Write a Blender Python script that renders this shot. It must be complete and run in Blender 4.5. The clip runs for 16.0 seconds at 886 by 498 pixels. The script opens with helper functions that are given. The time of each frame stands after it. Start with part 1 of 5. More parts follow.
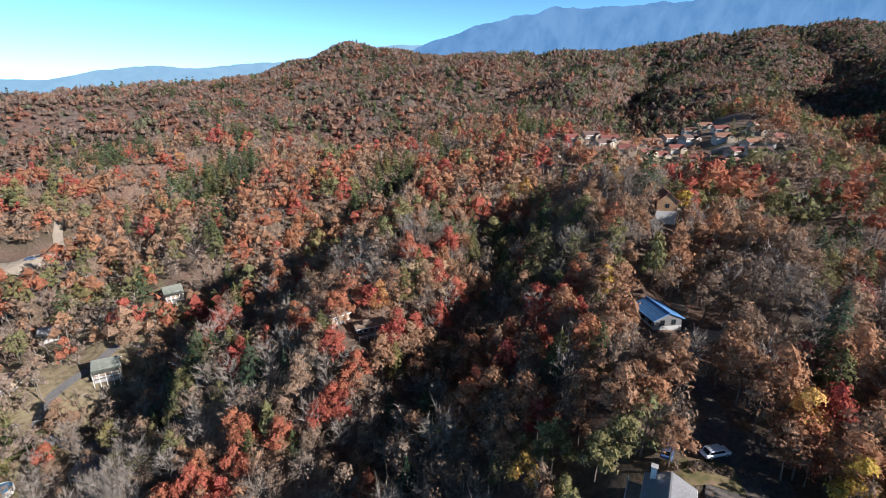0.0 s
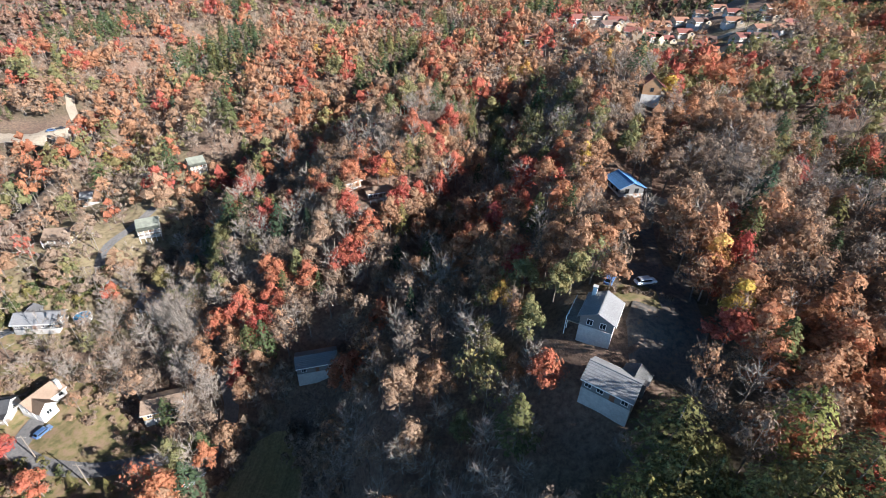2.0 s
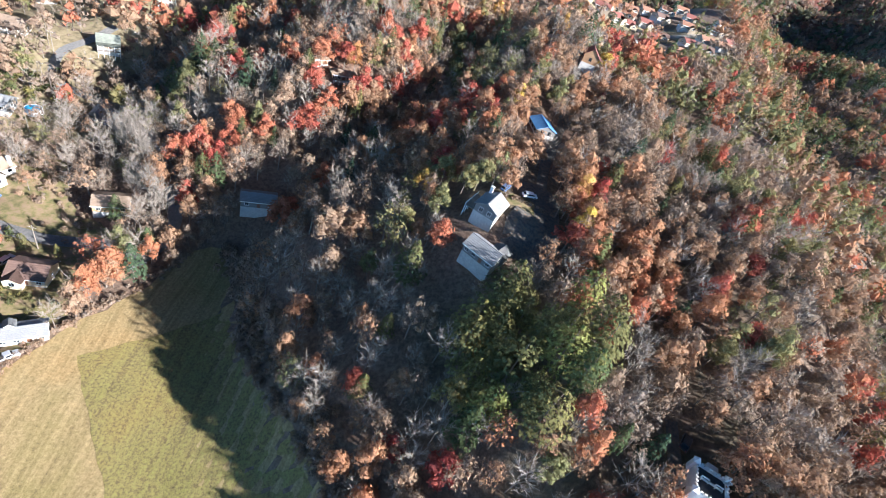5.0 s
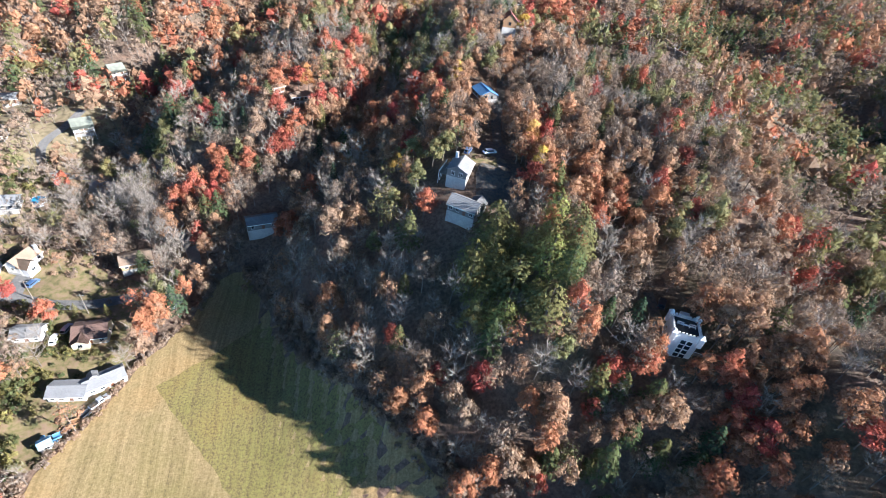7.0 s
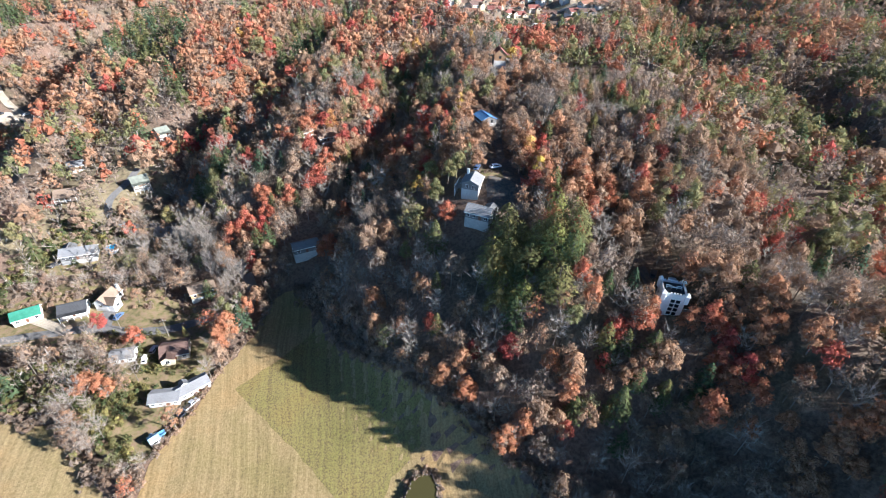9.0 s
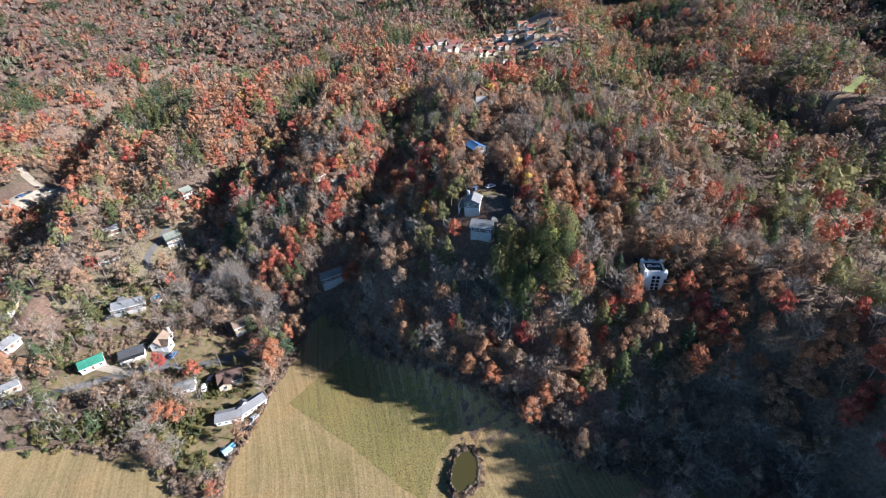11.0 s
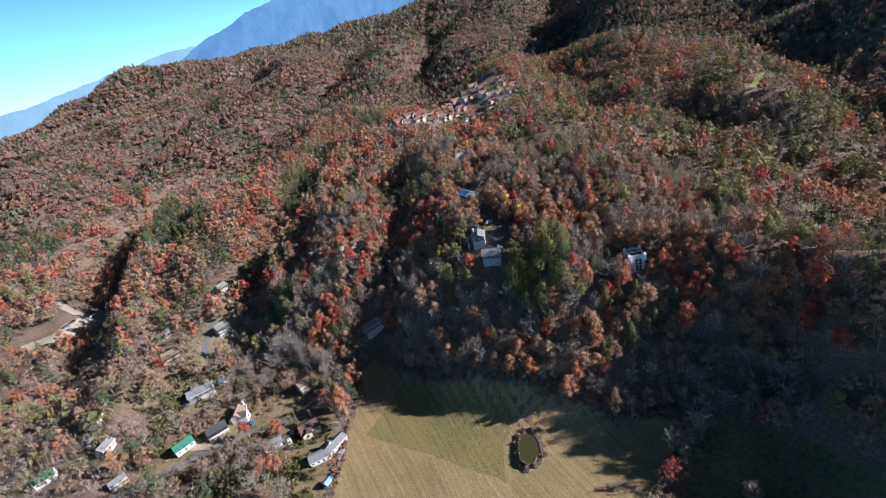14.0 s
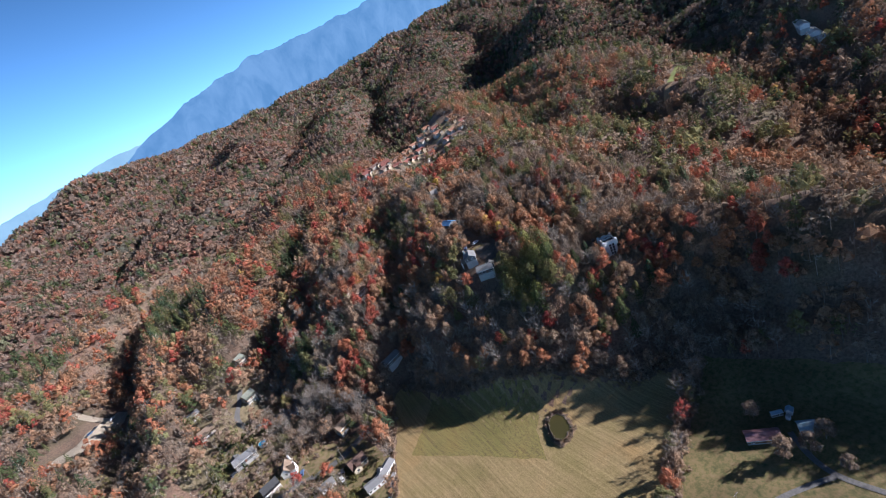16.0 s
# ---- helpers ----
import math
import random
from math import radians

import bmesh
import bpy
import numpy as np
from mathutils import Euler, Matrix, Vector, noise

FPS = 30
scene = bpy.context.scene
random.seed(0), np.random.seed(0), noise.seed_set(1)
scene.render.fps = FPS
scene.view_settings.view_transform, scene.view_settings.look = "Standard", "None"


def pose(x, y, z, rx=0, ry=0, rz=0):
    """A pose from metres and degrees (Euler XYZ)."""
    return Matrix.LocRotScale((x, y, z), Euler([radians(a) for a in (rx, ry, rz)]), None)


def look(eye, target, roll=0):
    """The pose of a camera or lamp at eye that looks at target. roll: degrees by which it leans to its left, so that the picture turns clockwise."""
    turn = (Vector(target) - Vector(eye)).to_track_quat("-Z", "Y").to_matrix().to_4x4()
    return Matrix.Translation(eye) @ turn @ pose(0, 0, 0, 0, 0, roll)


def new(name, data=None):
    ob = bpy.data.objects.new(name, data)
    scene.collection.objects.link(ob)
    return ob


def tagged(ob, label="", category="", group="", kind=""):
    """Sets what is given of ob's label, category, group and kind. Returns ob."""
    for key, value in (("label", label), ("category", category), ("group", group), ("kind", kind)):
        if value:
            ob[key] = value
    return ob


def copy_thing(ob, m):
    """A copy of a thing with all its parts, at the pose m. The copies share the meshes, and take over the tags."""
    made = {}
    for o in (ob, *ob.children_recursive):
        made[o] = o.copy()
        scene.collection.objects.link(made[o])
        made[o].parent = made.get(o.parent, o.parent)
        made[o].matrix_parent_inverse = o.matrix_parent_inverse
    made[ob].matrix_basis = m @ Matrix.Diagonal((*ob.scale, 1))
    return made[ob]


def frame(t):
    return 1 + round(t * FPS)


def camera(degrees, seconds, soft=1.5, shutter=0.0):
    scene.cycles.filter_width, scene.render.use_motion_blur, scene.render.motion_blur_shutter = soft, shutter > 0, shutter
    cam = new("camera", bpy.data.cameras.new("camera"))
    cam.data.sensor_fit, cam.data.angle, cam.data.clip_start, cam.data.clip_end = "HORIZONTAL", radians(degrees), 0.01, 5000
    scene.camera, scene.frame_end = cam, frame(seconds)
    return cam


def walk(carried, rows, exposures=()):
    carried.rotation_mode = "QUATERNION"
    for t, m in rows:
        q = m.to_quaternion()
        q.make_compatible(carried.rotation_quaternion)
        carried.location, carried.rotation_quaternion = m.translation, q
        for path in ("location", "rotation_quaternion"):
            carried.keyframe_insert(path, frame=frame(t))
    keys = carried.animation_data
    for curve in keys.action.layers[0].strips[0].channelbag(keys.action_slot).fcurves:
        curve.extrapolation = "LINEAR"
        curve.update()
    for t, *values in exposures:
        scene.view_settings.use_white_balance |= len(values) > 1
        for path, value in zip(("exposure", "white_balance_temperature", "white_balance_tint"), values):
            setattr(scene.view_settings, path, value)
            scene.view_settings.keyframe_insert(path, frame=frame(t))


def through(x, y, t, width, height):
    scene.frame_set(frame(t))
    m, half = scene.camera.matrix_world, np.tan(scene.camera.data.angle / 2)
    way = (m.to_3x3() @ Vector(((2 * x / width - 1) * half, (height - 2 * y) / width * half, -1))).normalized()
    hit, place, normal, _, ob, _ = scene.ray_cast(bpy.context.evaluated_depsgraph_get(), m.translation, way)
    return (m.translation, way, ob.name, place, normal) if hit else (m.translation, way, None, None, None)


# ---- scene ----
# ---------------------------------------------------------------- camera
cam = camera(85.9, 16.0, soft=0.9)
METRES, EYE, TILT, LEAN, TURN = 210.0, 112.0, -19.0, 0.0, 0.0
ROWS = [
    (0.0, 0.0, 0.0, 0.0, 0.0, 0.0, -0.0),
    (0.5, 0.0, -0.0251, -0.0031, 0.08, -3.1, 0.06),
    (1.0, 0.0001, -0.0495, -0.0074, 0.2, -5.85, -0.09),
    (1.5, 0.0007, -0.0738, -0.0128, 0.3, -9.34, -0.4),
    (2.0, 0.0023, -0.098, -0.0192, 0.25, -13.15, -1.38),
    (2.5, 0.0042, -0.1223, -0.0256, 0.03, -16.44, -3.63),
    (3.0, 0.0066, -0.1476, -0.031, -0.16, -18.93, -7.11),
    (3.5, 0.0091, -0.1734, -0.0358, -0.07, -21.53, -12.04),
    (4.0, 0.0124, -0.198, -0.0364, -0.16, -22.99, -17.1),
    (4.5, 0.0091, -0.225, -0.0377, -2.77, -21.47, -19.6),
    (7.0, -0.0201, -0.3637, -0.0449, -11.31, -20.21, -3.65),
    (7.5, -0.0298, -0.3943, -0.045, -10.57, -19.43, -2.74),
    (8.0, -0.0414, -0.4249, -0.045, -10.83, -18.57, -1.18),
    (8.5, -0.0542, -0.456, -0.0447, -11.49, -17.69, 0.72),
    (9.0, -0.0681, -0.487, -0.0449, -11.99, -16.73, 2.06),
    (11.5, -0.1524, -0.6378, -0.043, -15.3, -12.05, 9.89),
    (12.0, -0.1723, -0.6666, -0.0426, -16.13, -11.07, 11.69),
    (12.5, -0.1929, -0.6952, -0.0417, -16.91, -10.09, 13.78),
    (13.0, -0.2146, -0.7235, -0.0406, -17.4, -9.12, 15.71),
    (13.5, -0.2372, -0.7512, -0.0396, -17.78, -8.1, 17.77),
    (14.0, -0.2605, -0.7787, -0.0382, -18.44, -7.05, 20.19),
    (14.5, -0.2847, -0.8055, -0.0369, -19.56, -6.0, 22.93),
    (15.0, -0.309, -0.8321, -0.0359, -20.91, -5.19, 26.13),
    (15.5, -0.3341, -0.8586, -0.0345, -22.11, -4.71, 29.3),
    (16.0, -0.3591, -0.8852, -0.033, -23.05, -4.36, 32.26),
]
walk(cam, [(t, pose(0, 0, EYE, TILT, LEAN, TURN) @ pose(METRES * x, METRES * y, METRES * z, 90 + pitch, roll, yaw)) for t, x, y, z, yaw, pitch, roll in ROWS],
     [(0.0, 0.97, 6250, 15), (1.5, 1.4, 6250, 13), (3.5, 2.1, 6000, 11), (8.5, 1.95, 5900, 11), (12.5, 1.24, 5850, 15), (16.0, 1.05, 5950, 17)])

# ---------------------------------------------------------------- sky and sun
SUN_WAY = Vector((0.885, -0.46, 0.455)).normalized()
world = bpy.data.worlds.new("sky")
scene.world = world
world.use_nodes = True
wn = world.node_tree.nodes
sky = wn.new("ShaderNodeTexSky")
sky.sky_type, sky.sun_disc = "NISHITA", False
sky.sun_elevation = math.asin(SUN_WAY.z)
sky.sun_rotation = math.atan2(SUN_WAY.x, SUN_WAY.y)
sky.altitude, sky.air_density, sky.dust_density, sky.ozone_density = 400, 0.6, 0.35, 1.6
tone = wn.new("ShaderNodeMix")
tone.data_type, tone.blend_type = "RGBA", "MULTIPLY"
tone.inputs[0].default_value, tone.inputs[7].default_value = 1.0, (0.62, 1.0, 1.2, 1)
world.node_tree.links.new(sky.outputs[0], tone.inputs[6])
# a clear sky: paler towards the horizon, deeper overhead
up = wn.new("ShaderNodeSeparateXYZ")
world.node_tree.links.new(wn.new("ShaderNodeTexCoord").outputs["Generated"], up.inputs[0])
deep = wn.new("ShaderNodeMapRange")
deep.inputs[1].default_value, deep.inputs[2].default_value, deep.inputs[3].default_value, deep.inputs[4].default_value = 0.0, 0.6, 3.0, 0.34
world.node_tree.links.new(up.outputs[2], deep.inputs[0])
fade = wn.new("ShaderNodeVectorMath")
fade.operation = "SCALE"
world.node_tree.links.new(tone.outputs[2], fade.inputs[0])
world.node_tree.links.new(deep.outputs[0], fade.inputs["Scale"])
world.node_tree.links.new(fade.outputs[0], wn["Background"].inputs[0])
wn["Background"].inputs[1].default_value = 0.043
sun = new("sun", bpy.data.lights.new("sun", "SUN"))
sun.data.energy, sun.data.angle, sun.data.color = 5.0, radians(0.53), (1.0, 0.95, 0.88)
sun.matrix_world = look(SUN_WAY * 900, (0, 0, 0))

# ---------------------------------------------------------------- materials


def node_material(name):
    m = bpy.data.materials.new(name)
    m.use_nodes = True
    n = m.node_tree.nodes
    return m, n, m.node_tree.links, n["Principled BSDF"]


def ramp(n, stops, constant=False):
    r = n.new("ShaderNodeValToRGB")
    e = r.color_ramp.elements
    while len(e) < len(stops):
        e.new(0.5)
    for el, (p, c) in zip(e, stops):
        el.position, el.color = p, (*c, 1)
    if constant:
        r.color_ramp.interpolation = "CONSTANT"
    return r


def noise_node(n, l, scale, detail=4.0, rough=0.6, where=None, stretch=None):
    t = n.new("ShaderNodeTexNoise")
    t.inputs["Scale"].default_value, t.inputs["Detail"].default_value, t.inputs["Roughness"].default_value = scale, detail, rough
    if where is None:
        where = n.new("ShaderNodeTexCoord").outputs["Object"]
    if stretch:
        mp = n.new("ShaderNodeMapping")
        mp.inputs["Rotation"].default_value = (0, 0, radians(stretch[3]))
        mp.inputs["Scale"].default_value = stretch[:3]
        l.new(where, mp.inputs[0])
        where = mp.outputs[0]
    l.new(where, t.inputs["Vector"])
    return t


def mix_colour(n, l, how, a, b, kind="MIX"):
    m = n.new("ShaderNodeMix")
    m.data_type, m.blend_type = "RGBA", kind
    for socket, v in ((m.inputs[0], how), (m.inputs[6], a), (m.inputs[7], b)):
        if isinstance(v, (int, float)):
            socket.default_value = v
        elif isinstance(v, tuple):
            socket.default_value = (*v, 1)
        else:
            l.new(v, socket)
    return m.outputs[2]


def add_bump(n, l, p, height, strength, distance):
    b = n.new("ShaderNodeBump")
    b.inputs["Strength"].default_value, b.inputs["Distance"].default_value = strength, distance
    l.new(height, b.inputs["Height"])
    l.new(b.outputs[0], p.inputs["Normal"])


def surface(name, stops, fine, coarse, rough=0.85, bump=0.0, metal=0.0, stretch=None, coarse_amount=0.45):
    """A worn surface: a fine grain through the colour stops, and broader stains over it."""
    m, n, l, p = node_material(name)
    a = noise_node(n, l, fine, 5, 0.65, stretch=stretch)
    r = ramp(n, stops)
    l.new(a.outputs[0], r.inputs[0])
    b = noise_node(n, l, coarse, 3, 0.5)
    g = ramp(n, [(0.3, (0.62, 0.60, 0.58)), (0.7, (1.15, 1.13, 1.1))])
    l.new(b.outputs[0], g.inputs[0])
    l.new(mix_colour(n, l, coarse_amount, r.outputs[0], g.outputs[0], "MULTIPLY"), p.inputs["Base Color"])
    p.inputs["Roughness"].default_value, p.inputs["Metallic"].default_value = rough, metal
    if bump:
        add_bump(n, l, p, a.outputs[0], 0.6, bump)
    return m


def leaf_material(name, stops, through=0.28, lace=4.2):
    """Leaves: the tree's own tint picks the colour, each spray of leaves differs a little, and some light passes through."""
    m, n, l, p = node_material(name)
    at = n.new("ShaderNodeAttribute")
    at.attribute_name = "tint"
    isl = n.new("ShaderNodeNewGeometry")
    jig = n.new("ShaderNodeMath")
    jig.operation = "MULTIPLY_ADD"
    l.new(isl.outputs["Random Per Island"], jig.inputs[0])
    jig.inputs[1].default_value = 0.07
    add = n.new("ShaderNodeMath")
    add.operation = "SUBTRACT"
    l.new(at.outputs["Fac"], add.inputs[0])
    add.inputs[1].default_value = 0.035
    l.new(add.outputs[0], jig.inputs[2])
    r = ramp(n, stops)
    l.new(jig.outputs[0], r.inputs[0])
    v = ramp(n, [(0.0, (0.82, 0.82, 0.82)), (1.0, (1.16, 1.16, 1.16))])
    l.new(isl.outputs["Random Per Island"], v.inputs[0])
    c = mix_colour(n, l, 1.0, r.outputs[0], v.outputs[0], "MULTIPLY")
    tr = n.new("ShaderNodeBsdfTranslucent")
    df = n.new("ShaderNodeBsdfDiffuse")
    mx = n.new("ShaderNodeMixShader")
    l.new(c, tr.inputs[0])
    l.new(c, df.inputs[0])
    mx.inputs[0].default_value = through
    l.new(df.outputs[0], mx.inputs[1])
    l.new(tr.outputs[0], mx.inputs[2])
    # small gaps between the leaves of a spray
    gap = noise_node(n, l, lace, 2, 0.6)
    cut = ramp(n, [(0.40, (0, 0, 0)), (0.50, (1, 1, 1))])
    l.new(gap.outputs[0], cut.inputs[0])
    clear = n.new("ShaderNodeBsdfTransparent")
    out = n.new("ShaderNodeMixShader")
    l.new(cut.outputs[0], out.inputs[0])
    l.new(clear.outputs[0], out.inputs[1])
    l.new(mx.outputs[0], out.inputs[2])
    l.new(out.outputs[0], n["Material Output"].inputs[0])
    return m


# tints: 0 grey twigs, 0.12 grey-brown, 0.25 brown, 0.38 rust, 0.5 orange, 0.6 scarlet, 0.7 crimson, 0.8 gold, 0.87 yellow, 1 olive
AUTUMN_STOPS = [
    (0.0, (0.235, 0.185, 0.15)), (0.12, (0.265, 0.195, 0.145)), (0.25, (0.315, 0.20, 0.13)), (0.38, (0.36, 0.195, 0.115)), (0.5, (0.39, 0.18, 0.10)),
    (0.6, (0.385, 0.12, 0.08)), (0.7, (0.35, 0.08, 0.072)), (0.8, (0.42, 0.24, 0.10)), (0.87, (0.56, 0.39, 0.08)), (0.93, (0.27, 0.225, 0.105)), (1.0, (0.175, 0.175, 0.085))]
# Far leaves: autumn colours dulled, with distance haze put into the base colour.
HAZED_STOPS = [(0.0, (0.205, 0.16, 0.135)), (0.25, (0.235, 0.162, 0.122)), (0.5, (0.275, 0.15, 0.10)), (0.62, (0.275, 0.118, 0.085)), (0.8, (0.265, 0.19, 0.115)), (0.93, (0.19, 0.17, 0.105)), (1.0, (0.15, 0.155, 0.098))]
AUTUMN = leaf_material("autumn_leaves", AUTUMN_STOPS)
DISTANT = leaf_material("haze_muted_leaves", HAZED_STOPS, 0.3, 1.2)
GREEN = leaf_material("green_leaves", [
    (0.0, (0.045, 0.075, 0.05)), (0.3, (0.075, 0.098, 0.045)), (0.55, (0.125, 0.12, 0.052)), (0.8, (0.205, 0.175, 0.066)), (1.0, (0.175, 0.24, 0.07))], 0.2)
BARK = surface("grey_bark", [(0.3, (0.10, 0.082, 0.068)), (0.7, (0.23, 0.195, 0.165))], 3.0, 0.4, 0.9)
TWIG = surface("grey_twigs", [(0.3, (0.21, 0.178, 0.15)), (0.7, (0.37, 0.32, 0.275))], 1.2, 0.06, 0.9)

LITTER, n_, l_, p_ = node_material("forest_floor")
_a = noise_node(n_, l_, 0.9, 8, 0.7)
_r = ramp(n_, [(0.25, (0.05, 0.037, 0.031)), (0.45, (0.125, 0.088, 0.068)), (0.6, (0.19, 0.135, 0.102)), (0.8, (0.28, 0.215, 0.165))])
l_.new(_a.outputs[0], _r.inputs[0])
_b = noise_node(n_, l_, 0.03, 5, 0.6)
_g = ramp(n_, [(0.35, (0.62, 0.72, 0.5)), (0.5, (1, 0.97, 0.9)), (0.68, (1.2, 0.95, 0.85))])
l_.new(_b.outputs[0], _g.inputs[0])
l_.new(mix_colour(n_, l_, 0.8, _r.outputs[0], _g.outputs[0], "MULTIPLY"), p_.inputs["Base Color"])
p_.inputs["Roughness"].default_value = 0.95
add_bump(n_, l_, p_, _a.outputs[0], 0.8, 0.5)


FAR_WOODS, n_, l_, p_ = node_material("far_woods")
_where = n_.new("ShaderNodeTexCoord").outputs["Object"]
_v = n_.new("ShaderNodeTexVoronoi")
_v.inputs["Scale"].default_value = 0.115
l_.new(_where, _v.inputs["Vector"])
_sep = n_.new("ShaderNodeSeparateColor")
l_.new(_v.outputs["Color"], _sep.inputs[0])
_r = ramp(n_, [(0.0, (0.10, 0.082, 0.075)), (0.3, (0.105, 0.078, 0.065)), (0.55, (0.105, 0.07, 0.055)), (0.7, (0.11, 0.058, 0.048)), (0.82, (0.07, 0.07, 0.046)), (0.92, (0.045, 0.055, 0.036)), (1.0, (0.105, 0.078, 0.058))])
l_.new(_sep.outputs[0], _r.inputs[0])
_b = noise_node(n_, l_, 0.006, 5, 0.6)
_g = ramp(n_, [(0.35, (0.5, 0.66, 0.58)), (0.5, (1, 1, 1)), (0.66, (1.15, 0.85, 0.85))])
l_.new(_b.outputs[0], _g.inputs[0])
l_.new(mix_colour(n_, l_, 0.9, _r.outputs[0], _g.outputs[0], "MULTIPLY"), p_.inputs["Base Color"])
p_.inputs["Roughness"].default_value = 1.0
p_.inputs["Specular IOR Level"].default_value = 0.0
_inv = n_.new("ShaderNodeMath")
_inv.operation = "SUBTRACT"
_inv.inputs[0].default_value = 1.0
l_.new(_v.outputs["Distance"], _inv.inputs[1])
add_bump(n_, l_, p_, _inv.outputs[0], 0.8, 5.0)


def mown_field(name, stops, turn, share):
    """Cut grass: fine swaths along the rows that the mower left, and broad paler and greener stretches."""
    m, n, l, p = node_material(name)
    where = n.new("ShaderNodeTexCoord").outputs["Object"]
    bend = noise_node(n, l, 0.012, 2, 0.5)
    add = n.new("ShaderNodeVectorMath")
    add.operation = "MULTIPLY_ADD"
    l.new(bend.outputs["Color"], add.inputs[0])
    add.inputs[1].default_value = (16, 16, 0)
    l.new(where, add.inputs[2])
    rows = noise_node(n, l, 0.85, 3, 0.6, add.outputs[0], (1.0, 0.02, 0.0, turn))
    a = noise_node(n, l, 1.6, 8, 0.78)
    b = noise_node(n, l, 0.03, 5, 0.62)
    f = mix_colour(n, l, share, a.outputs[0], rows.outputs[0])
    r = ramp(n, stops)
    l.new(f, r.inputs[0])
    g = ramp(n, [(0.3, (0.72, 0.80, 0.6)), (0.5, (1, 1, 1)), (0.72, (1.18, 1.0, 0.86))])
    l.new(b.outputs[0], g.inputs[0])
    l.new(mix_colour(n, l, 0.9, r.outputs[0], g.outputs[0], "MULTIPLY"), p.inputs["Base Color"])
    p.inputs["Roughness"].default_value = 0.95
    add_bump(n, l, p, f, 0.7, 0.25)
    return m


HAY = mown_field("cut_hay", [(0.36, (0.125, 0.09, 0.04)), (0.5, (0.245, 0.18, 0.083)), (0.64, (0.37, 0.275, 0.14))], 31, 0.34)
ROUGH_GRASS = mown_field("rough_grass", [(0.34, (0.055, 0.042, 0.02)), (0.44, (0.125, 0.095, 0.038)), (0.53, (0.20, 0.165, 0.055)), (0.64, (0.225, 0.215, 0.06))], -35, 0.2)
BRUSH = surface("dry_brush", [(0.3, (0.10, 0.085, 0.05)), (0.45, (0.19, 0.155, 0.09)), (0.58, (0.265, 0.215, 0.135)), (0.72, (0.20, 0.205, 0.09))], 0.5, 0.06, 0.95, 0.2, coarse_amount=0.8)
LAWN = surface("lawn", [(0.3, (0.085, 0.09, 0.035)), (0.42, (0.15, 0.135, 0.055)), (0.52, (0.21, 0.165, 0.085)), (0.62, (0.25, 0.175, 0.115)), (0.75, (0.19, 0.12, 0.08))], 0.45, 0.07, 0.95, 0.15, coarse_amount=0.95)
MOSSY = surface("green_turf", [(0.3, (0.09, 0.12, 0.03)), (0.5, (0.15, 0.18, 0.045)), (0.7, (0.22, 0.22, 0.07))], 0.6, 0.09, 0.95, 0.1)
PASTURE = surface("pasture_grass", [(0.3, (0.07, 0.075, 0.028)), (0.43, (0.12, 0.112, 0.042)), (0.55, (0.18, 0.14, 0.065)), (0.7, (0.22, 0.16, 0.085))], 0.6, 0.05, 0.95, 0.1, coarse_amount=0.95)
ASPHALT = surface("worn_asphalt", [(0.3, (0.10, 0.10, 0.105)), (0.7, (0.19, 0.185, 0.18))], 1.5, 0.12, 0.85)
LEAFY_ASPHALT = surface("leaf_strewn_asphalt", [(0.35, (0.075, 0.07, 0.068)), (0.55, (0.14, 0.125, 0.11)), (0.7, (0.22, 0.14, 0.085))], 1.2, 0.15, 0.9)
GRAVEL = surface("pale_gravel", [(0.3, (0.26, 0.22, 0.17)), (0.7, (0.46, 0.40, 0.32))], 1.2, 0.1, 0.95, 0.05)
DIRT = surface("bare_dirt", [(0.3, (0.24, 0.16, 0.09)), (0.7, (0.42, 0.30, 0.18))], 0.7, 0.08, 0.95, 0.1)
WALL_WHITE = surface("white_siding", [(0.3, (0.66, 0.66, 0.65)), (0.7, (0.80, 0.80, 0.79))], 1.5, 0.3, 0.7, stretch=(0.3, 0.3, 6, 0))
WALL_CREAM = surface("cream_siding", [(0.3, (0.50, 0.42, 0.30)), (0.7, (0.66, 0.57, 0.42))], 1.5, 0.3, 0.75, stretch=(0.3, 0.3, 6, 0))
WALL_TAN = surface("tan_stucco", [(0.3, (0.30, 0.24, 0.17)), (0.7, (0.42, 0.34, 0.25))], 1.5, 0.3, 0.85)
WALL_LOG = surface("brown_logs", [(0.3, (0.20, 0.11, 0.055)), (0.7, (0.36, 0.21, 0.11))], 1.5, 0.3, 0.75, stretch=(0.4, 0.4, 5, 0))
WALL_GREY = surface("grey_siding", [(0.3, (0.13, 0.132, 0.135)), (0.7, (0.20, 0.203, 0.205))], 1.5, 0.3, 0.75, stretch=(0.3, 0.3, 6, 0))
ROOF_GREY = surface("grey_shingles", [(0.3, (0.15, 0.155, 0.165)), (0.7, (0.27, 0.275, 0.285))], 4.0, 0.25, 0.8, 0.02)
ROOF_DARK = surface("dark_shingles", [(0.3, (0.035, 0.037, 0.042)), (0.7, (0.075, 0.078, 0.085))], 4.0, 0.25, 0.75, 0.02)
ROOF_BROWN = surface("brown_shingles", [(0.3, (0.09, 0.055, 0.045)), (0.7, (0.17, 0.105, 0.085))], 4.0, 0.25, 0.85, 0.02)
ROOF_TAN = surface("tan_shingles", [(0.3, (0.18, 0.13, 0.095)), (0.7, (0.29, 0.215, 0.16))], 4.0, 0.25, 0.85, 0.02)
ROOF_TILE = surface("terracotta_roof", [(0.3, (0.20, 0.095, 0.06)), (0.7, (0.31, 0.16, 0.105))], 3.0, 0.2, 0.8, 0.02)
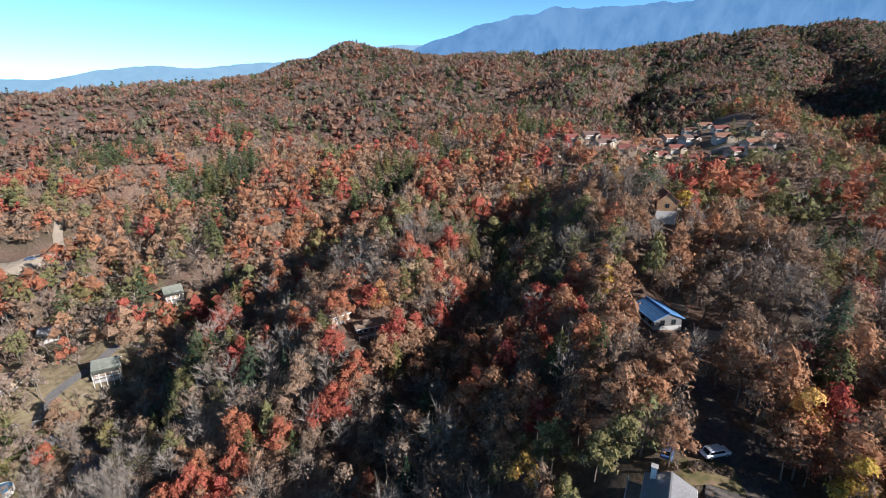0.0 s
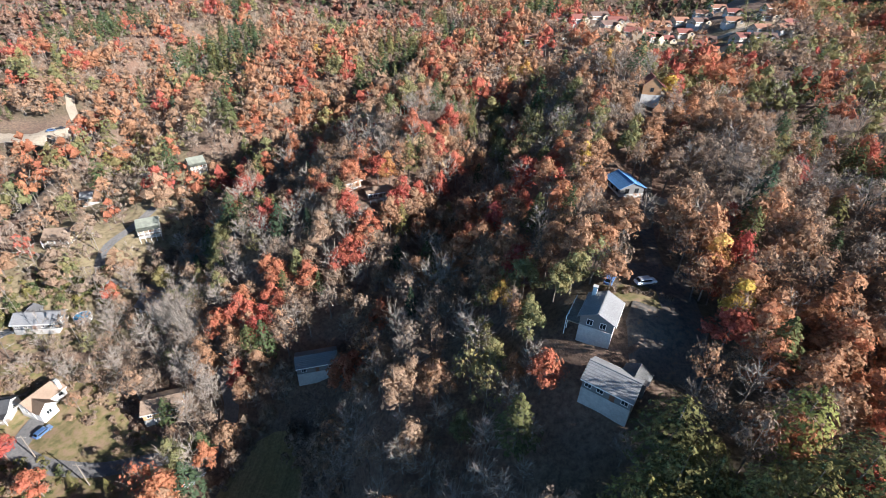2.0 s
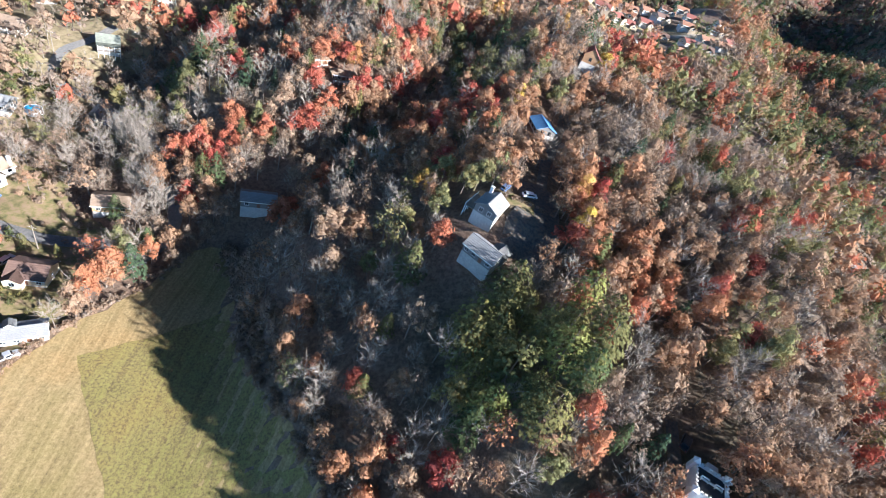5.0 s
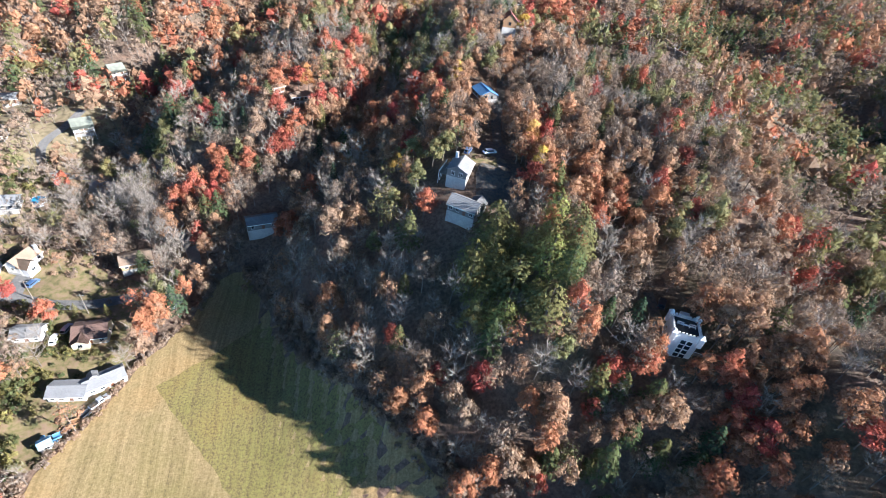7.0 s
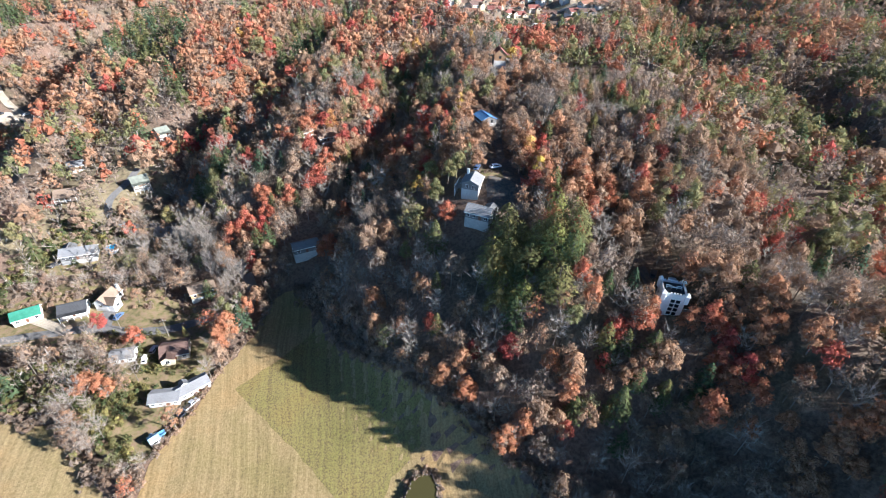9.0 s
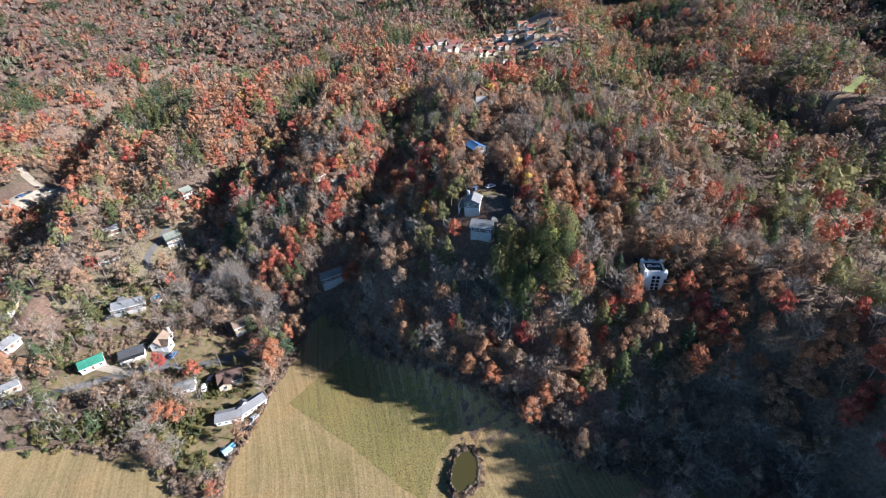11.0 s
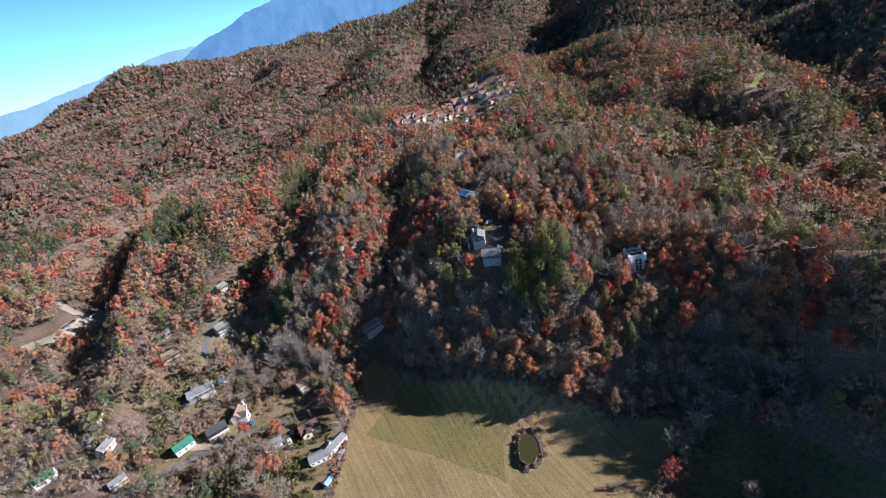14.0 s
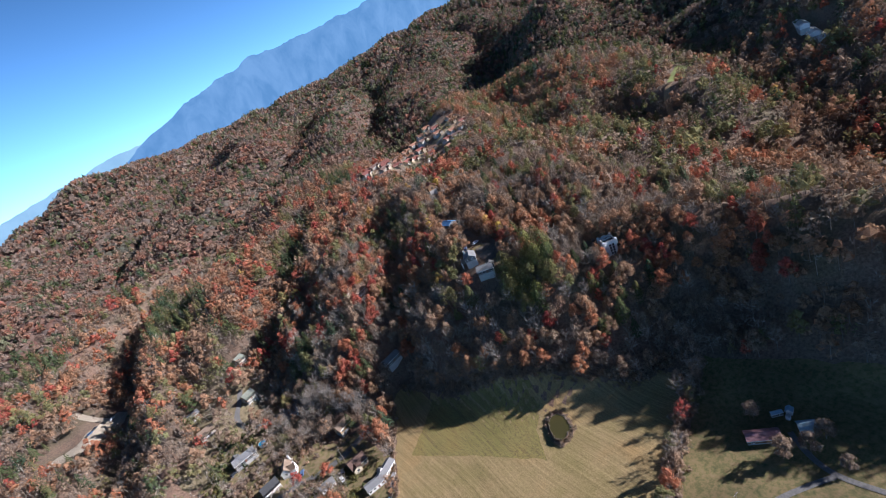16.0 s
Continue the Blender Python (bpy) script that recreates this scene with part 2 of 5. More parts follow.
ROOF_RED = surface("rust_red_roof", [(0.3, (0.16, 0.055, 0.045)), (0.7, (0.25, 0.09, 0.07))], 3.0, 0.2, 0.75, 0.02)
ROOF_BLUE = surface("blue_metal_roof", [(0.3, (0.075, 0.23, 0.50)), (0.7, (0.12, 0.31, 0.60))], 0.8, 0.2, 0.75)
ROOF_GREEN = surface("green_metal_roof", [(0.3, (0.03, 0.16, 0.11)), (0.7, (0.06, 0.24, 0.17))], 0.8, 0.2, 0.45)
ROOF_SAGE = surface("sage_metal_roof", [(0.3, (0.15, 0.165, 0.14)), (0.7, (0.24, 0.255, 0.215))], 0.8, 0.2, 0.5)
ROOF_PINK = surface("faded_red_metal_roof", [(0.3, (0.24, 0.125, 0.14)), (0.7, (0.36, 0.21, 0.23))], 0.8, 0.2, 0.5)
ROOF_ICE = surface("pale_blue_metal_roof", [(0.3, (0.24, 0.40, 0.52)), (0.7, (0.36, 0.52, 0.62))], 0.8, 0.2, 0.45)
ROOF_TIN = surface("galvanised_tin", [(0.3, (0.40, 0.42, 0.44)), (0.7, (0.58, 0.60, 0.62))], 0.8, 0.2, 0.5, metal=0.2)
DECK = surface("weathered_deck_boards", [(0.3, (0.19, 0.16, 0.13)), (0.7, (0.33, 0.29, 0.25))], 2.0, 0.3, 0.85)
WOOD = surface("raw_timber", [(0.3, (0.34, 0.21, 0.10)), (0.7, (0.55, 0.36, 0.19))], 2.0, 0.3, 0.75)
CONCRETE = surface("pale_concrete", [(0.3, (0.36, 0.36, 0.35)), (0.7, (0.50, 0.49, 0.47))], 1.5, 0.2, 0.9)
STONE = surface("pond_stones", [(0.3, (0.07, 0.055, 0.045)), (0.7, (0.18, 0.145, 0.115))], 1.0, 0.3, 0.9)


def plain(name, colour, rough=0.5, metal=0.0, coat=0.0):
    m, n, l, p = node_material(name)
    a = noise_node(n, l, 3.0, 3)
    r = ramp(n, [(0.3, tuple(c * 0.9 for c in colour)), (0.7, tuple(min(1, c * 1.08) for c in colour))])
    l.new(a.outputs[0], r.inputs[0])
    l.new(r.outputs[0], p.inputs["Base Color"])
    p.inputs["Roughness"].default_value, p.inputs["Metallic"].default_value = rough, metal
    p.inputs["Coat Weight"].default_value = coat
    return m


GLASS = plain("dark_window_glass", (0.02, 0.025, 0.03), 0.08)
TRIM = plain("white_trim", (0.78, 0.78, 0.76), 0.6)
DARK_TRIM = plain("dark_trim", (0.05, 0.045, 0.04), 0.6)
DOOR = plain("brown_door", (0.16, 0.07, 0.04), 0.6)
RUBBER = plain("tyre_rubber", (0.02, 0.02, 0.02), 0.85)
PAINT_WHITE = plain("white_car_paint", (0.78, 0.80, 0.82), 0.3, 0, 0.6)
PAINT_DARK = plain("dark_car_paint", (0.03, 0.035, 0.045), 0.3, 0, 0.6)
PAINT_BLUE = plain("blue_car_paint", (0.06, 0.12, 0.25), 0.3, 0, 0.6)
PAINT_RED = plain("red_car_paint", (0.35, 0.03, 0.03), 0.3, 0, 0.6)
PAINT_SILVER = plain("silver_car_paint", (0.45, 0.47, 0.5), 0.3, 0.4, 0.6)
TARP = plain("blue_tarpaulin", (0.12, 0.3, 0.5), 0.5)
WATER = plain("pond_water", (0.055, 0.05, 0.02), 0.06)
POOL_WATER = plain("pool_water", (0.03, 0.30, 0.55), 0.05)
POLE = plain("weathered_pole", (0.2, 0.17, 0.14), 0.85)

# ---------------------------------------------------------------- the lie of the land
# Every ridge is a crest line of (x, y, crest height, half width); the land is their soft union over the valley floor.
HOUSE_RIDGE = [(12, -18, 2.0, 14), (20, -1, 22, 25), (28, 24, 38, 38), (36, 62, 56, 44), (43, 107, 59, 50), (60, 158, 76, 51), (84, 220, 63, 63), (101, 299, 73, 94)]
TOWER_RIDGE = [(36, -40, 2.0, 14), (54, -28, 13, 18), (69, -16, 36, 24), (86, 0, 44, 43), (109, 48, 63, 57), (132, 119, 58, 92), (161, 200, 66, 91), (200, 290, 75, 85), (240, 380, 82, 74)]
SHADING_RIDGE = [(90, 0, 40, 47), (107, -29, 53, 35), (121, -50, 46, 34), (127, -79, 49, 38), (150, -124, 50, 45), (200, -190, 60, 60)]
# Added with its crest out of view; heights set to throw shade on the pasture.
PASTURE_SHADE_RIDGE = [(125, -79, 40, 34), (122, -108, 38, 30), (126, -150, 34, 34), (136, -210, 40, 44)]
MIDDLE_RIDGE = [(-62, 70, 3.0, 14), (-48, 87, 22, 24), (-42, 110, 35, 32), (-24, 122, 48, 49), (-14, 150, 62, 51), (20, 200, 61, 42), (60, 262, 65, 55)]
WEST_RIDGE = [(-160, 100, 7.7, 36), (-143, 132, 18, 37), (-119, 183, 29, 51), (-106, 234, 44, 64), (-89, 304, 60, 94), (-20, 370, 61, 65), (60, 470, 70, 90)]
FAR_WEST_RIDGE = [(-330, 240, 12, 40), (-287, 328, 44, 60), (-260, 395, 56, 53), (-213, 448, 60, 65), (-150, 530, 62, 63), (-60, 640, 92, 105)]
HOLLOW_SPUR = [(4, 2, 8, 14), (0, 18, 15, 16), (-7, 34, 21, 16), (-6, 50, 30, 20), (-4, 76, 32, 21), (12, 98, 33, 20)]
LANE_SPUR = [(-60, 90, 13, 12), (-63, 112, 31, 16), (-73, 137, 30, 17), (-60, 166, 43, 27)]
NOSE_SPUR = [(36, -32, 8.0, 20), (46, -14, 25, 26), (52, 4, 47, 35), (68, 50, 51, 53), (79, 90, 62, 43), (90, 141, 58, 49), (105, 189, 64, 52)]
CREEK_RIDGE = [(-178, 78, 6.0, 13), (-173, 112, 17, 15), (-170, 150, 20, 17), (-168, 215, 37, 21), (-162, 289, 46, 26), (-159, 343, 53, 28), (-117, 396, 63, 52)]
RESORT_RIDGE = [(84, 330, 68, 40), (140, 345, 68, 60), (201, 364, 76, 60), (271, 429, 89, 63)]
EAST_UPLAND = [(149, 9, 46, 85), (183, 87, 53, 95), (239, 31, 48, 58), (289, 81, 62, 64), (329, 151, 68, 61), (370, 240, 78, 85), (400, 340, 90, 95)]
EAST_SADDLE = [(141, 162, 59, 46), (230, 159, 56, 67), (309, 195, 70, 74)]
NORTH_UPLAND = [(-14, 232, 55, 50), (40, 320, 66, 98), (99, 400, 69, 109), (20, 560, 71, 129)]
RIDGES = [HOUSE_RIDGE, TOWER_RIDGE, SHADING_RIDGE, PASTURE_SHADE_RIDGE, MIDDLE_RIDGE, WEST_RIDGE, FAR_WEST_RIDGE, HOLLOW_SPUR, LANE_SPUR, NOSE_SPUR, CREEK_RIDGE, RESORT_RIDGE, EAST_UPLAND, EAST_SADDLE, NORTH_UPLAND]
WEST_HOLLOW = [(-216, 160), (-208, 230), (-204, 300), (-204, 345), (-178, 410)]
# The hills further off, in the same way.
NORTH_HILLS = [(-60, 640, 77, 132), (20, 760, 92, 130), (159, 881, 124, 325), (380, 980, 140, 200), (700, 1000, 190, 240)]
NORTHWEST_HILLS = [(-520, 620, 40, 120), (-400, 780, 60, 130), (-260, 930, 74, 140), (-61, 1099, 120, 443), (200, 1300, 151, 224)]
NORTHEAST_HILLS = [(400, 340, 84, 90), (520, 460, 120, 120), (660, 560, 150, 150), (900, 640, 190, 200)]
EAST_HILLS = [(330, -60, 50, 70), (420, 20, 84, 90), (560, 120, 120, 130), (760, 260, 165, 180), (1000, 380, 215, 240)]
FAR_NORTHWEST_HILLS = [(-900, 900, 60, 160), (-820, 1200, 84, 180), (-560, 1500, 96, 220), (-250, 1800, 128, 260), (100, 2000, 190, 300)]
SKYLINE_HILLS = [(-1300, 2300, 82, 240), (-820, 2250, 130, 340), (-570, 2280, 205, 360), (-385, 2260, 272, 330), (-220, 2300, 240, 380), (0, 2350, 222, 380), (600, 2200, 230, 400), (1300, 1900, 300, 420), (1900, 1500, 320, 420), (2300, 900, 310, 420)]
FAR_RIDGES = [NORTH_HILLS, NORTHWEST_HILLS, NORTHEAST_HILLS, EAST_HILLS, FAR_NORTHWEST_HILLS, SKYLINE_HILLS]


def wave_noise(x, y, size, seed):
    """Smooth noise between about -1 and 1, with features of that size."""
    rng = np.random.default_rng(seed)
    total = np.zeros(np.broadcast(x, y).shape)
    for k in range(9):
        turn, phase, stretch = rng.uniform(0, 2 * np.pi), rng.uniform(0, 2 * np.pi), rng.uniform(0.6, 1.7)
        u = (x * np.cos(turn) + y * np.sin(turn)) * 2 * np.pi / (size * stretch)
        v = (y * np.cos(turn) - x * np.sin(turn)) * 2 * np.pi / (size * stretch * 1.6)
        total += np.sin(u + phase + 0.9 * np.sin(v + phase * 1.7))
    return total / 4.5


def ease(a, b, v):
    s = np.clip((v - a) / (b - a), 0, 1)
    return s * s * (3 - 2 * s)


def near_distance(x, y, line):
    best = np.full(x.shape, 1e9)
    for (x0, y0), (x1, y1) in zip(line, line[1:]):
        s = np.clip(((x - x0) * (x1 - x0) + (y - y0) * (y1 - y0)) / ((x1 - x0) ** 2 + (y1 - y0) ** 2), 0, 1)
        best = np.minimum(best, np.hypot(x - x0 - s * (x1 - x0), y - y0 - s * (y1 - y0)))
    return best


def ridge_height(x, y, line, floor):
    best = np.full(x.shape, -1e3)
    for (x0, y0, z0, w0), (x1, y1, z1, w1) in zip(line, line[1:]):
        s = np.clip(((x - x0) * (x1 - x0) + (y - y0) * (y1 - y0)) / ((x1 - x0) ** 2 + (y1 - y0) ** 2), 0, 1)
        away = np.hypot(x - x0 - s * (x1 - x0), y - y0 - s * (y1 - y0)) / (w0 + s * (w1 - w0))
        best = np.maximum(best, floor + (z0 + s * (z1 - z0) - floor) / (1 + 0.5 * away ** 2) ** 2.4)
    return best


def land(x, y):
    """The height of the ground."""
    x, y = np.asarray(x, float), np.asarray(y, float)
    x, y = np.broadcast_arrays(x, y)
    floor = 16 * ease(50, 330, y) + 30 * ease(300, 1100, y) + 26 * ease(150, 320, x) * ease(-400, 60, y) - 6 * ease(-150, -420, x) * ease(500, 200, y)
    dip = 12 * np.exp(-(near_distance(x, y, WEST_HOLLOW) / 22) ** 2)
    rises = [np.maximum(ridge_height(x, y, line, floor) - floor, 0) for line in RIDGES + FAR_RIDGES]
    rise = sum(r ** 5 for r in rises) ** 0.2
    toe = ease(105, 60, y) * ease(-190, -150, x) * ease(140, 90, x)
    total = floor + rise * (1 - 0.9 * toe * np.exp(-(rise / 12.5) ** 2)) - dip
    steep = ease(4, 22, total)
    far = ease(330, 700, np.hypot(x, y - 100))
    # side ridges one behind the other, as the creeks have cut them
    comb = np.pi * (0.92 * x - 0.39 * y + 55 * wave_noise(x, y, 420, 12)) / 230
    calm = 0.3 + 0.7 * ease(2100, 1200, np.hypot(x, y))
    uplands = ease(140, 185, x) * ease(300, 255, x) * ease(-20, 30, y) * ease(290, 230, y)
    rough = (2.2 * wave_noise(x, y, 46, 3) + 6 * uplands * wave_noise(x, y, 95, 11)) * steep * (1 - far) + far * calm * (9 * wave_noise(x, y, 150, 5) + 30 * (0.42 - np.abs(wave_noise(x, y, 420, 8))) + 74 * (np.abs(np.sin(comb)) - 0.64) * (0.75 + 0.25 * wave_noise(x, y, 600, 14)))
    return total + rough


# ---------------------------------------------------------------- ground, fields, roads


def mesh_from(name, verts, faces, materials, index=None, smooth=False, tint=None, normals=None):
    """A mesh from arrays: faces all with the same number of corners."""
    verts, faces = np.asarray(verts, np.float32), np.asarray(faces, np.int32)
    me = bpy.data.meshes.new(name)
    k = faces.shape[1]
    me.vertices.add(len(verts))
    me.vertices.foreach_set("co", verts.ravel())
    me.loops.add(faces.size)
    me.loops.foreach_set("vertex_index", faces.ravel())
    me.polygons.add(len(faces))
    me.polygons.foreach_set("loop_start", np.arange(0, faces.size, k, dtype=np.int32))
    me.polygons.foreach_set("loop_total", np.full(len(faces), k, np.int32))
    for m in materials:
        me.materials.append(m)
    if index is not None:
        me.polygons.foreach_set("material_index", np.asarray(index, np.int32))
    if tint is not None:
        me.attributes.new("tint", "FLOAT", "POINT").data.foreach_set("value", np.asarray(tint, np.float32))
    if normals is not None:
        me.attributes.new("custom_normal", "FLOAT_VECTOR", "POINT").data.foreach_set("vector", np.asarray(normals, np.float32).ravel())
    me.polygons.foreach_set("use_smooth", np.full(len(faces), smooth))
    me.update(calc_edges=True)
    return me


def steps(fine_from, fine_to, step, last_from, last_to):
    """Coordinates at an even step in the middle and growing ones towards both ends."""
    mid = list(np.arange(fine_from, fine_to + 0.1, step))
    d, low = step, [fine_from]
    while low[-1] > last_from:
        d *= 1.09
        low.append(low[-1] - min(d, 70))
    d, high = step, [fine_to]
    while high[-1] < last_to:
        d *= 1.09
        high.append(high[-1] + min(d, 70))
    return np.array(low[:0:-1] + mid + high[1:])


gx, gy = steps(-330, 380, 4.5, -4000, 4000), steps(-240, 560, 4.5, -1500, 4200)
GX, GY = np.meshgrid(gx, gy)
GZ = land(GX, GY)
nx, ny = len(gx), len(gy)
ids = np.arange(nx * ny).reshape(ny, nx)
quads = np.stack([ids[:-1, :-1], ids[:-1, 1:], ids[1:, 1:], ids[1:, :-1]], -1).reshape(-1, 4)
ground = new("ground", mesh_from("ground", np.stack([GX, GY, GZ], -1).reshape(-1, 3), quads, [LITTER, FAR_WOODS],
                              (np.hypot(GX[:-1, :-1], GY[:-1, :-1] - 100) > 430).ravel().astype(int), smooth=True))
tagged(ground, "hilly forest floor covered with brown leaf litter", "ground", kind="structure")


def inside(x, y, loop):
    hit = np.zeros(np.shape(x), bool)
    for (x0, y0), (x1, y1) in zip(loop, loop[1:] + loop[:1]):
        hit ^= ((y0 > y) != (y1 > y)) & (x < (x1 - x0) * (y - y0) / (y1 - y0 + 1e-9) + x0)
    return hit


def drape(bm, lift):
    z = land(np.array([v.co.x for v in bm.verts]), np.array([v.co.y for v in bm.verts]))
    for v, h in zip(bm.verts, z):
        v.co.z = h + lift


def patch(name, loop, material, lift, label, category, rag=0.8):
    """A piece of ground cover that lies on the land within a loop, with a slightly ragged edge."""
    rng = random.Random(len(name) + len(loop))
    pts = []
    for (x0, y0), (x1, y1) in zip(loop, loop[1:] + loop[:1]):
        k = max(1, int(math.hypot(x1 - x0, y1 - y0) / 3))
        for i in range(k):
            pts.append((x0 + (x1 - x0) * i / k + rng.uniform(-rag, rag), y0 + (y1 - y0) * i / k + rng.uniform(-rag, rag)))
    bm = bmesh.new()
    bm.faces.new([bm.verts.new((x, y, 0)) for x, y in pts])
    x0, x1 = min(p[0] for p in pts), max(p[0] for p in pts)
    y0, y1 = min(p[1] for p in pts), max(p[1] for p in pts)
    step = 4 if x1 - x0 < 150 else 8
    for c in np.arange(x0 + step, x1, step):
        bmesh.ops.bisect_plane(bm, geom=bm.verts[:] + bm.edges[:] + bm.faces[:], plane_co=(c, 0, 0), plane_no=(1, 0, 0))
    for c in np.arange(y0 + step, y1, step):
        bmesh.ops.bisect_plane(bm, geom=bm.verts[:] + bm.edges[:] + bm.faces[:], plane_co=(0, c, 0), plane_no=(0, 1, 0))
    bmesh.ops.triangulate(bm, faces=bm.faces[:])
    drape(bm, lift)
    bmesh.ops.recalc_face_normals(bm, faces=bm.faces[:])
    if sum(f.normal.z for f in bm.faces) < 0:
        bmesh.ops.reverse_faces(bm, faces=bm.faces[:])
    me = bpy.data.meshes.new(name)
    bm.to_mesh(me)
    bm.free()
    me.materials.append(material)
    return tagged(new(name, me), label, category, kind="structure")


def road(name, line, width, material, lift, label):
    """A strip along a line, on the land, with a low camber."""
    pts = []
    for (x0, y0), (x1, y1) in zip(line, line[1:]):
        k = max(1, int(math.hypot(x1 - x0, y1 - y0) / 3))
        pts += [Vector((x0 + (x1 - x0) * i / k, y0 + (y1 - y0) * i / k)) for i in range(k)]
    pts.append(Vector(line[-1]))
    for _ in range(4):
        pts = [pts[0]] + [(a + 2 * b + c) / 4 for a, b, c in zip(pts, pts[1:], pts[2:])] + [pts[-1]]
    verts, faces = [], []
    for i, p in enumerate(pts):
        way = (pts[min(i + 1, len(pts) - 1)] - pts[max(i - 1, 0)]).normalized()
        side = Vector((-way.y, way.x))
        level = float(land(p.x, p.y))
        for j, s in enumerate((-0.5, -0.25, 0, 0.25, 0.5)):
            q = p + side * s * width * (1 + 0.06 * math.sin(i * 1.3 + j))
            verts.append((q.x, q.y, max(level + 0.5 * (float(land(q.x, q.y)) - level), float(land(q.x, q.y))) + lift + (0.05 if j in (1, 2, 3) else 0)))
        if i:
            b = 5 * (i - 1)
            faces += [(b + j, b + j + 5, b + j + 6, b + j + 1) for j in range(4)]
    return tagged(new(name, mesh_from(name, verts, faces, [material], smooth=True)), label, "road", kind="structure")


HAY_LOOP = [(-46, 58), (-56, 37), (-64, 24), (-70, 8), (-77, -3), (-80, -20), (-84, -44), (-92, -90), (-60, -130), (-24, -104), (-4, -84), (24, -72), (50, -58), (46, -50), (35, -45), (26, -31), (10, -11), (-2, 3), (-15, 19), (-21, 29), (-30, 44), (-39, 60)]
MEADOW_LOOP = [(-43.5, 27), (-57.4, 17), (-46, 1.5), (-30, -20), (-16.5, -40), (-12.4, -31), (-9, -25), (-3, -21), (3, -16), (6, -8), (-4, 3), (-16, 18), (-30, 38)]
WEST_FIELD_LOOP = [(-190, 34), (-150, 26), (-128, 18), (-109, 11), (-96, -2), (-88, -14), (-87, -30), (-92, -60), (-240, -70), (-260, 30)]
PASTURE_LOOP = [(62, -62), (28, -75), (0, -88), (-18, -108), (-50, -150), (-20, -220), (150, -220), (120, -160), (88, -122), (76, -90)]
VILLAGE_LOOP = [(-66, 26), (-70, 50), (-64, 58), (-84, 62), (-100, 84), (-130, 84), (-150, 74), (-156, 52), (-128, 50), (-108, 52), (-96, 30), (-104, 12), (-90, -4), (-80, -6), (-71, 8)]
patch("hay_field", HAY_LOOP, HAY, 0.10, "mown hay field with pale straw-coloured rows", "field")
patch("meadow", MEADOW_LOOP, ROUGH_GRASS, 0.16, "uncut patch of rough olive-green grass in the hay field", "meadow", 0.5)
patch("hay_field", WEST_FIELD_LOOP, HAY, 0.10, "mown straw-coloured field behind a hedge", "field")
patch("pasture", PASTURE_LOOP, PASTURE, 0.10, "green and tan farm pasture beside the barn", "pasture")
patch("lawn", VILLAGE_LOOP, LAWN, 0.08, "patchy green and tan grass yards between the houses", "lawn")
patch("brush_slope", [(-104, 90), (-92, 96), (-98, 112), (-104, 130), (-100, 150), (-104, 176), (-122, 190), (-148, 176), (-160, 140), (-166, 104), (-152, 90), (-130, 86)], BRUSH, 0.05, "pale olive and tan brush on the settled slope", "brush", 2.5)
patch("lawn", [(-143, 88), (-116, 88), (-110, 97), (-120, 104), (-142, 101)], LAWN, 0.08, "patchy grass yard round the pool", "lawn")
patch("gravel_lot", [(-262, 236), (-236, 232), (-214, 248), (-208, 268), (-216, 274), (-226, 262), (-244, 250), (-262, 250)], GRAVEL, 0.12, "pale gravel lot cut into the hillside", "gravel lot")
patch("bare_slope", [(-14, 136), (-6, 131), (6, 134), (12, 141), (6, 149), (-6, 148)], DIRT, 0.15, "bare orange-brown dirt clearing on the ridge", "clearing")
patch("clearing", [(290, 86), (312, 88), (334, 104), (330, 116), (306, 108), (286, 96)], MOSSY, 0.15, "small bright green clearing on the hillside", "clearing")
patch("parking_lot", [(36, 42), (48, 39), (53, 50), (54, 66), (49, 69), (42, 68), (40, 57), (37, 52)], LEAFY_ASPHALT, 0.12, "grey asphalt parking area before the ridge houses", "parking area", 0.3)
patch("lawn", [(33, 57), (40, 56), (47, 54), (49, 58), (43, 61), (35, 62)], LAWN, 0.2, "strip of dull green lawn between the driveways", "lawn", 0.3)

road("road", [(-60, 50), (-66, 56), (-76, 52), (-88, 50), (-100, 51), (-112, 56), (-124, 56), (-140, 55), (-170, 52)], 4.2, ASPHALT, 0.2, "narrow grey asphalt lane through the village")
road("driveway", [(-110, 55), (-112, 62), (-110, 68)], 5.0, ASPHALT, 0.26, "short grey asphalt driveway beside the white house")
road("driveway", [(-124, 56), (-132, 62), (-140, 66)], 4.0, GRAVEL, 0.26, "gravel driveway")
road("lane", [(-60, 50), (-54, 62), (-62, 78), (-76, 92), (-88, 108), (-96, 130), (-92, 160)], 4.0, ASPHALT, 0.2, "asphalt lane in the shaded hollow")
road("lane", [(-88, 112), (-104, 116), (-122, 116), (-128, 128), (-122, 142), (-118, 152)], 3.4, ASPHALT, 0.2, "grey lane climbing to the cabins")
road("ridge_road", [(46, 44), (47, 60), (50, 80), (56, 96), (60, 110), (64, 130), (70, 160), (80, 200), (76, 240)], 3.4, LEAFY_ASPHALT, 0.24, "dark leaf-strewn road along the ridge top")
road("driveway", [(58, 98), (66, 93), (72, 88)], 5.0, GRAVEL, 0.3, "pale gravel driveway beside the blue roof")
road("driveway", [(74, -12), (74, -2), (75, 4)], 2.6, LEAFY_ASPHALT, 0.24, "dark leaf-strewn driveway behind the white tower house")
road("dirt_track", [(300, 92), (278, 88), (262, 82), (246, 66), (236, 40)], 4.5, DIRT, 0.3, "pale dirt track down a cleared strip")
road("lane", [(160, 92), (176, 82), (192, 76), (210, 78)], 2.6, ASPHALT, 0.3, "pale lane on the wooded slope")
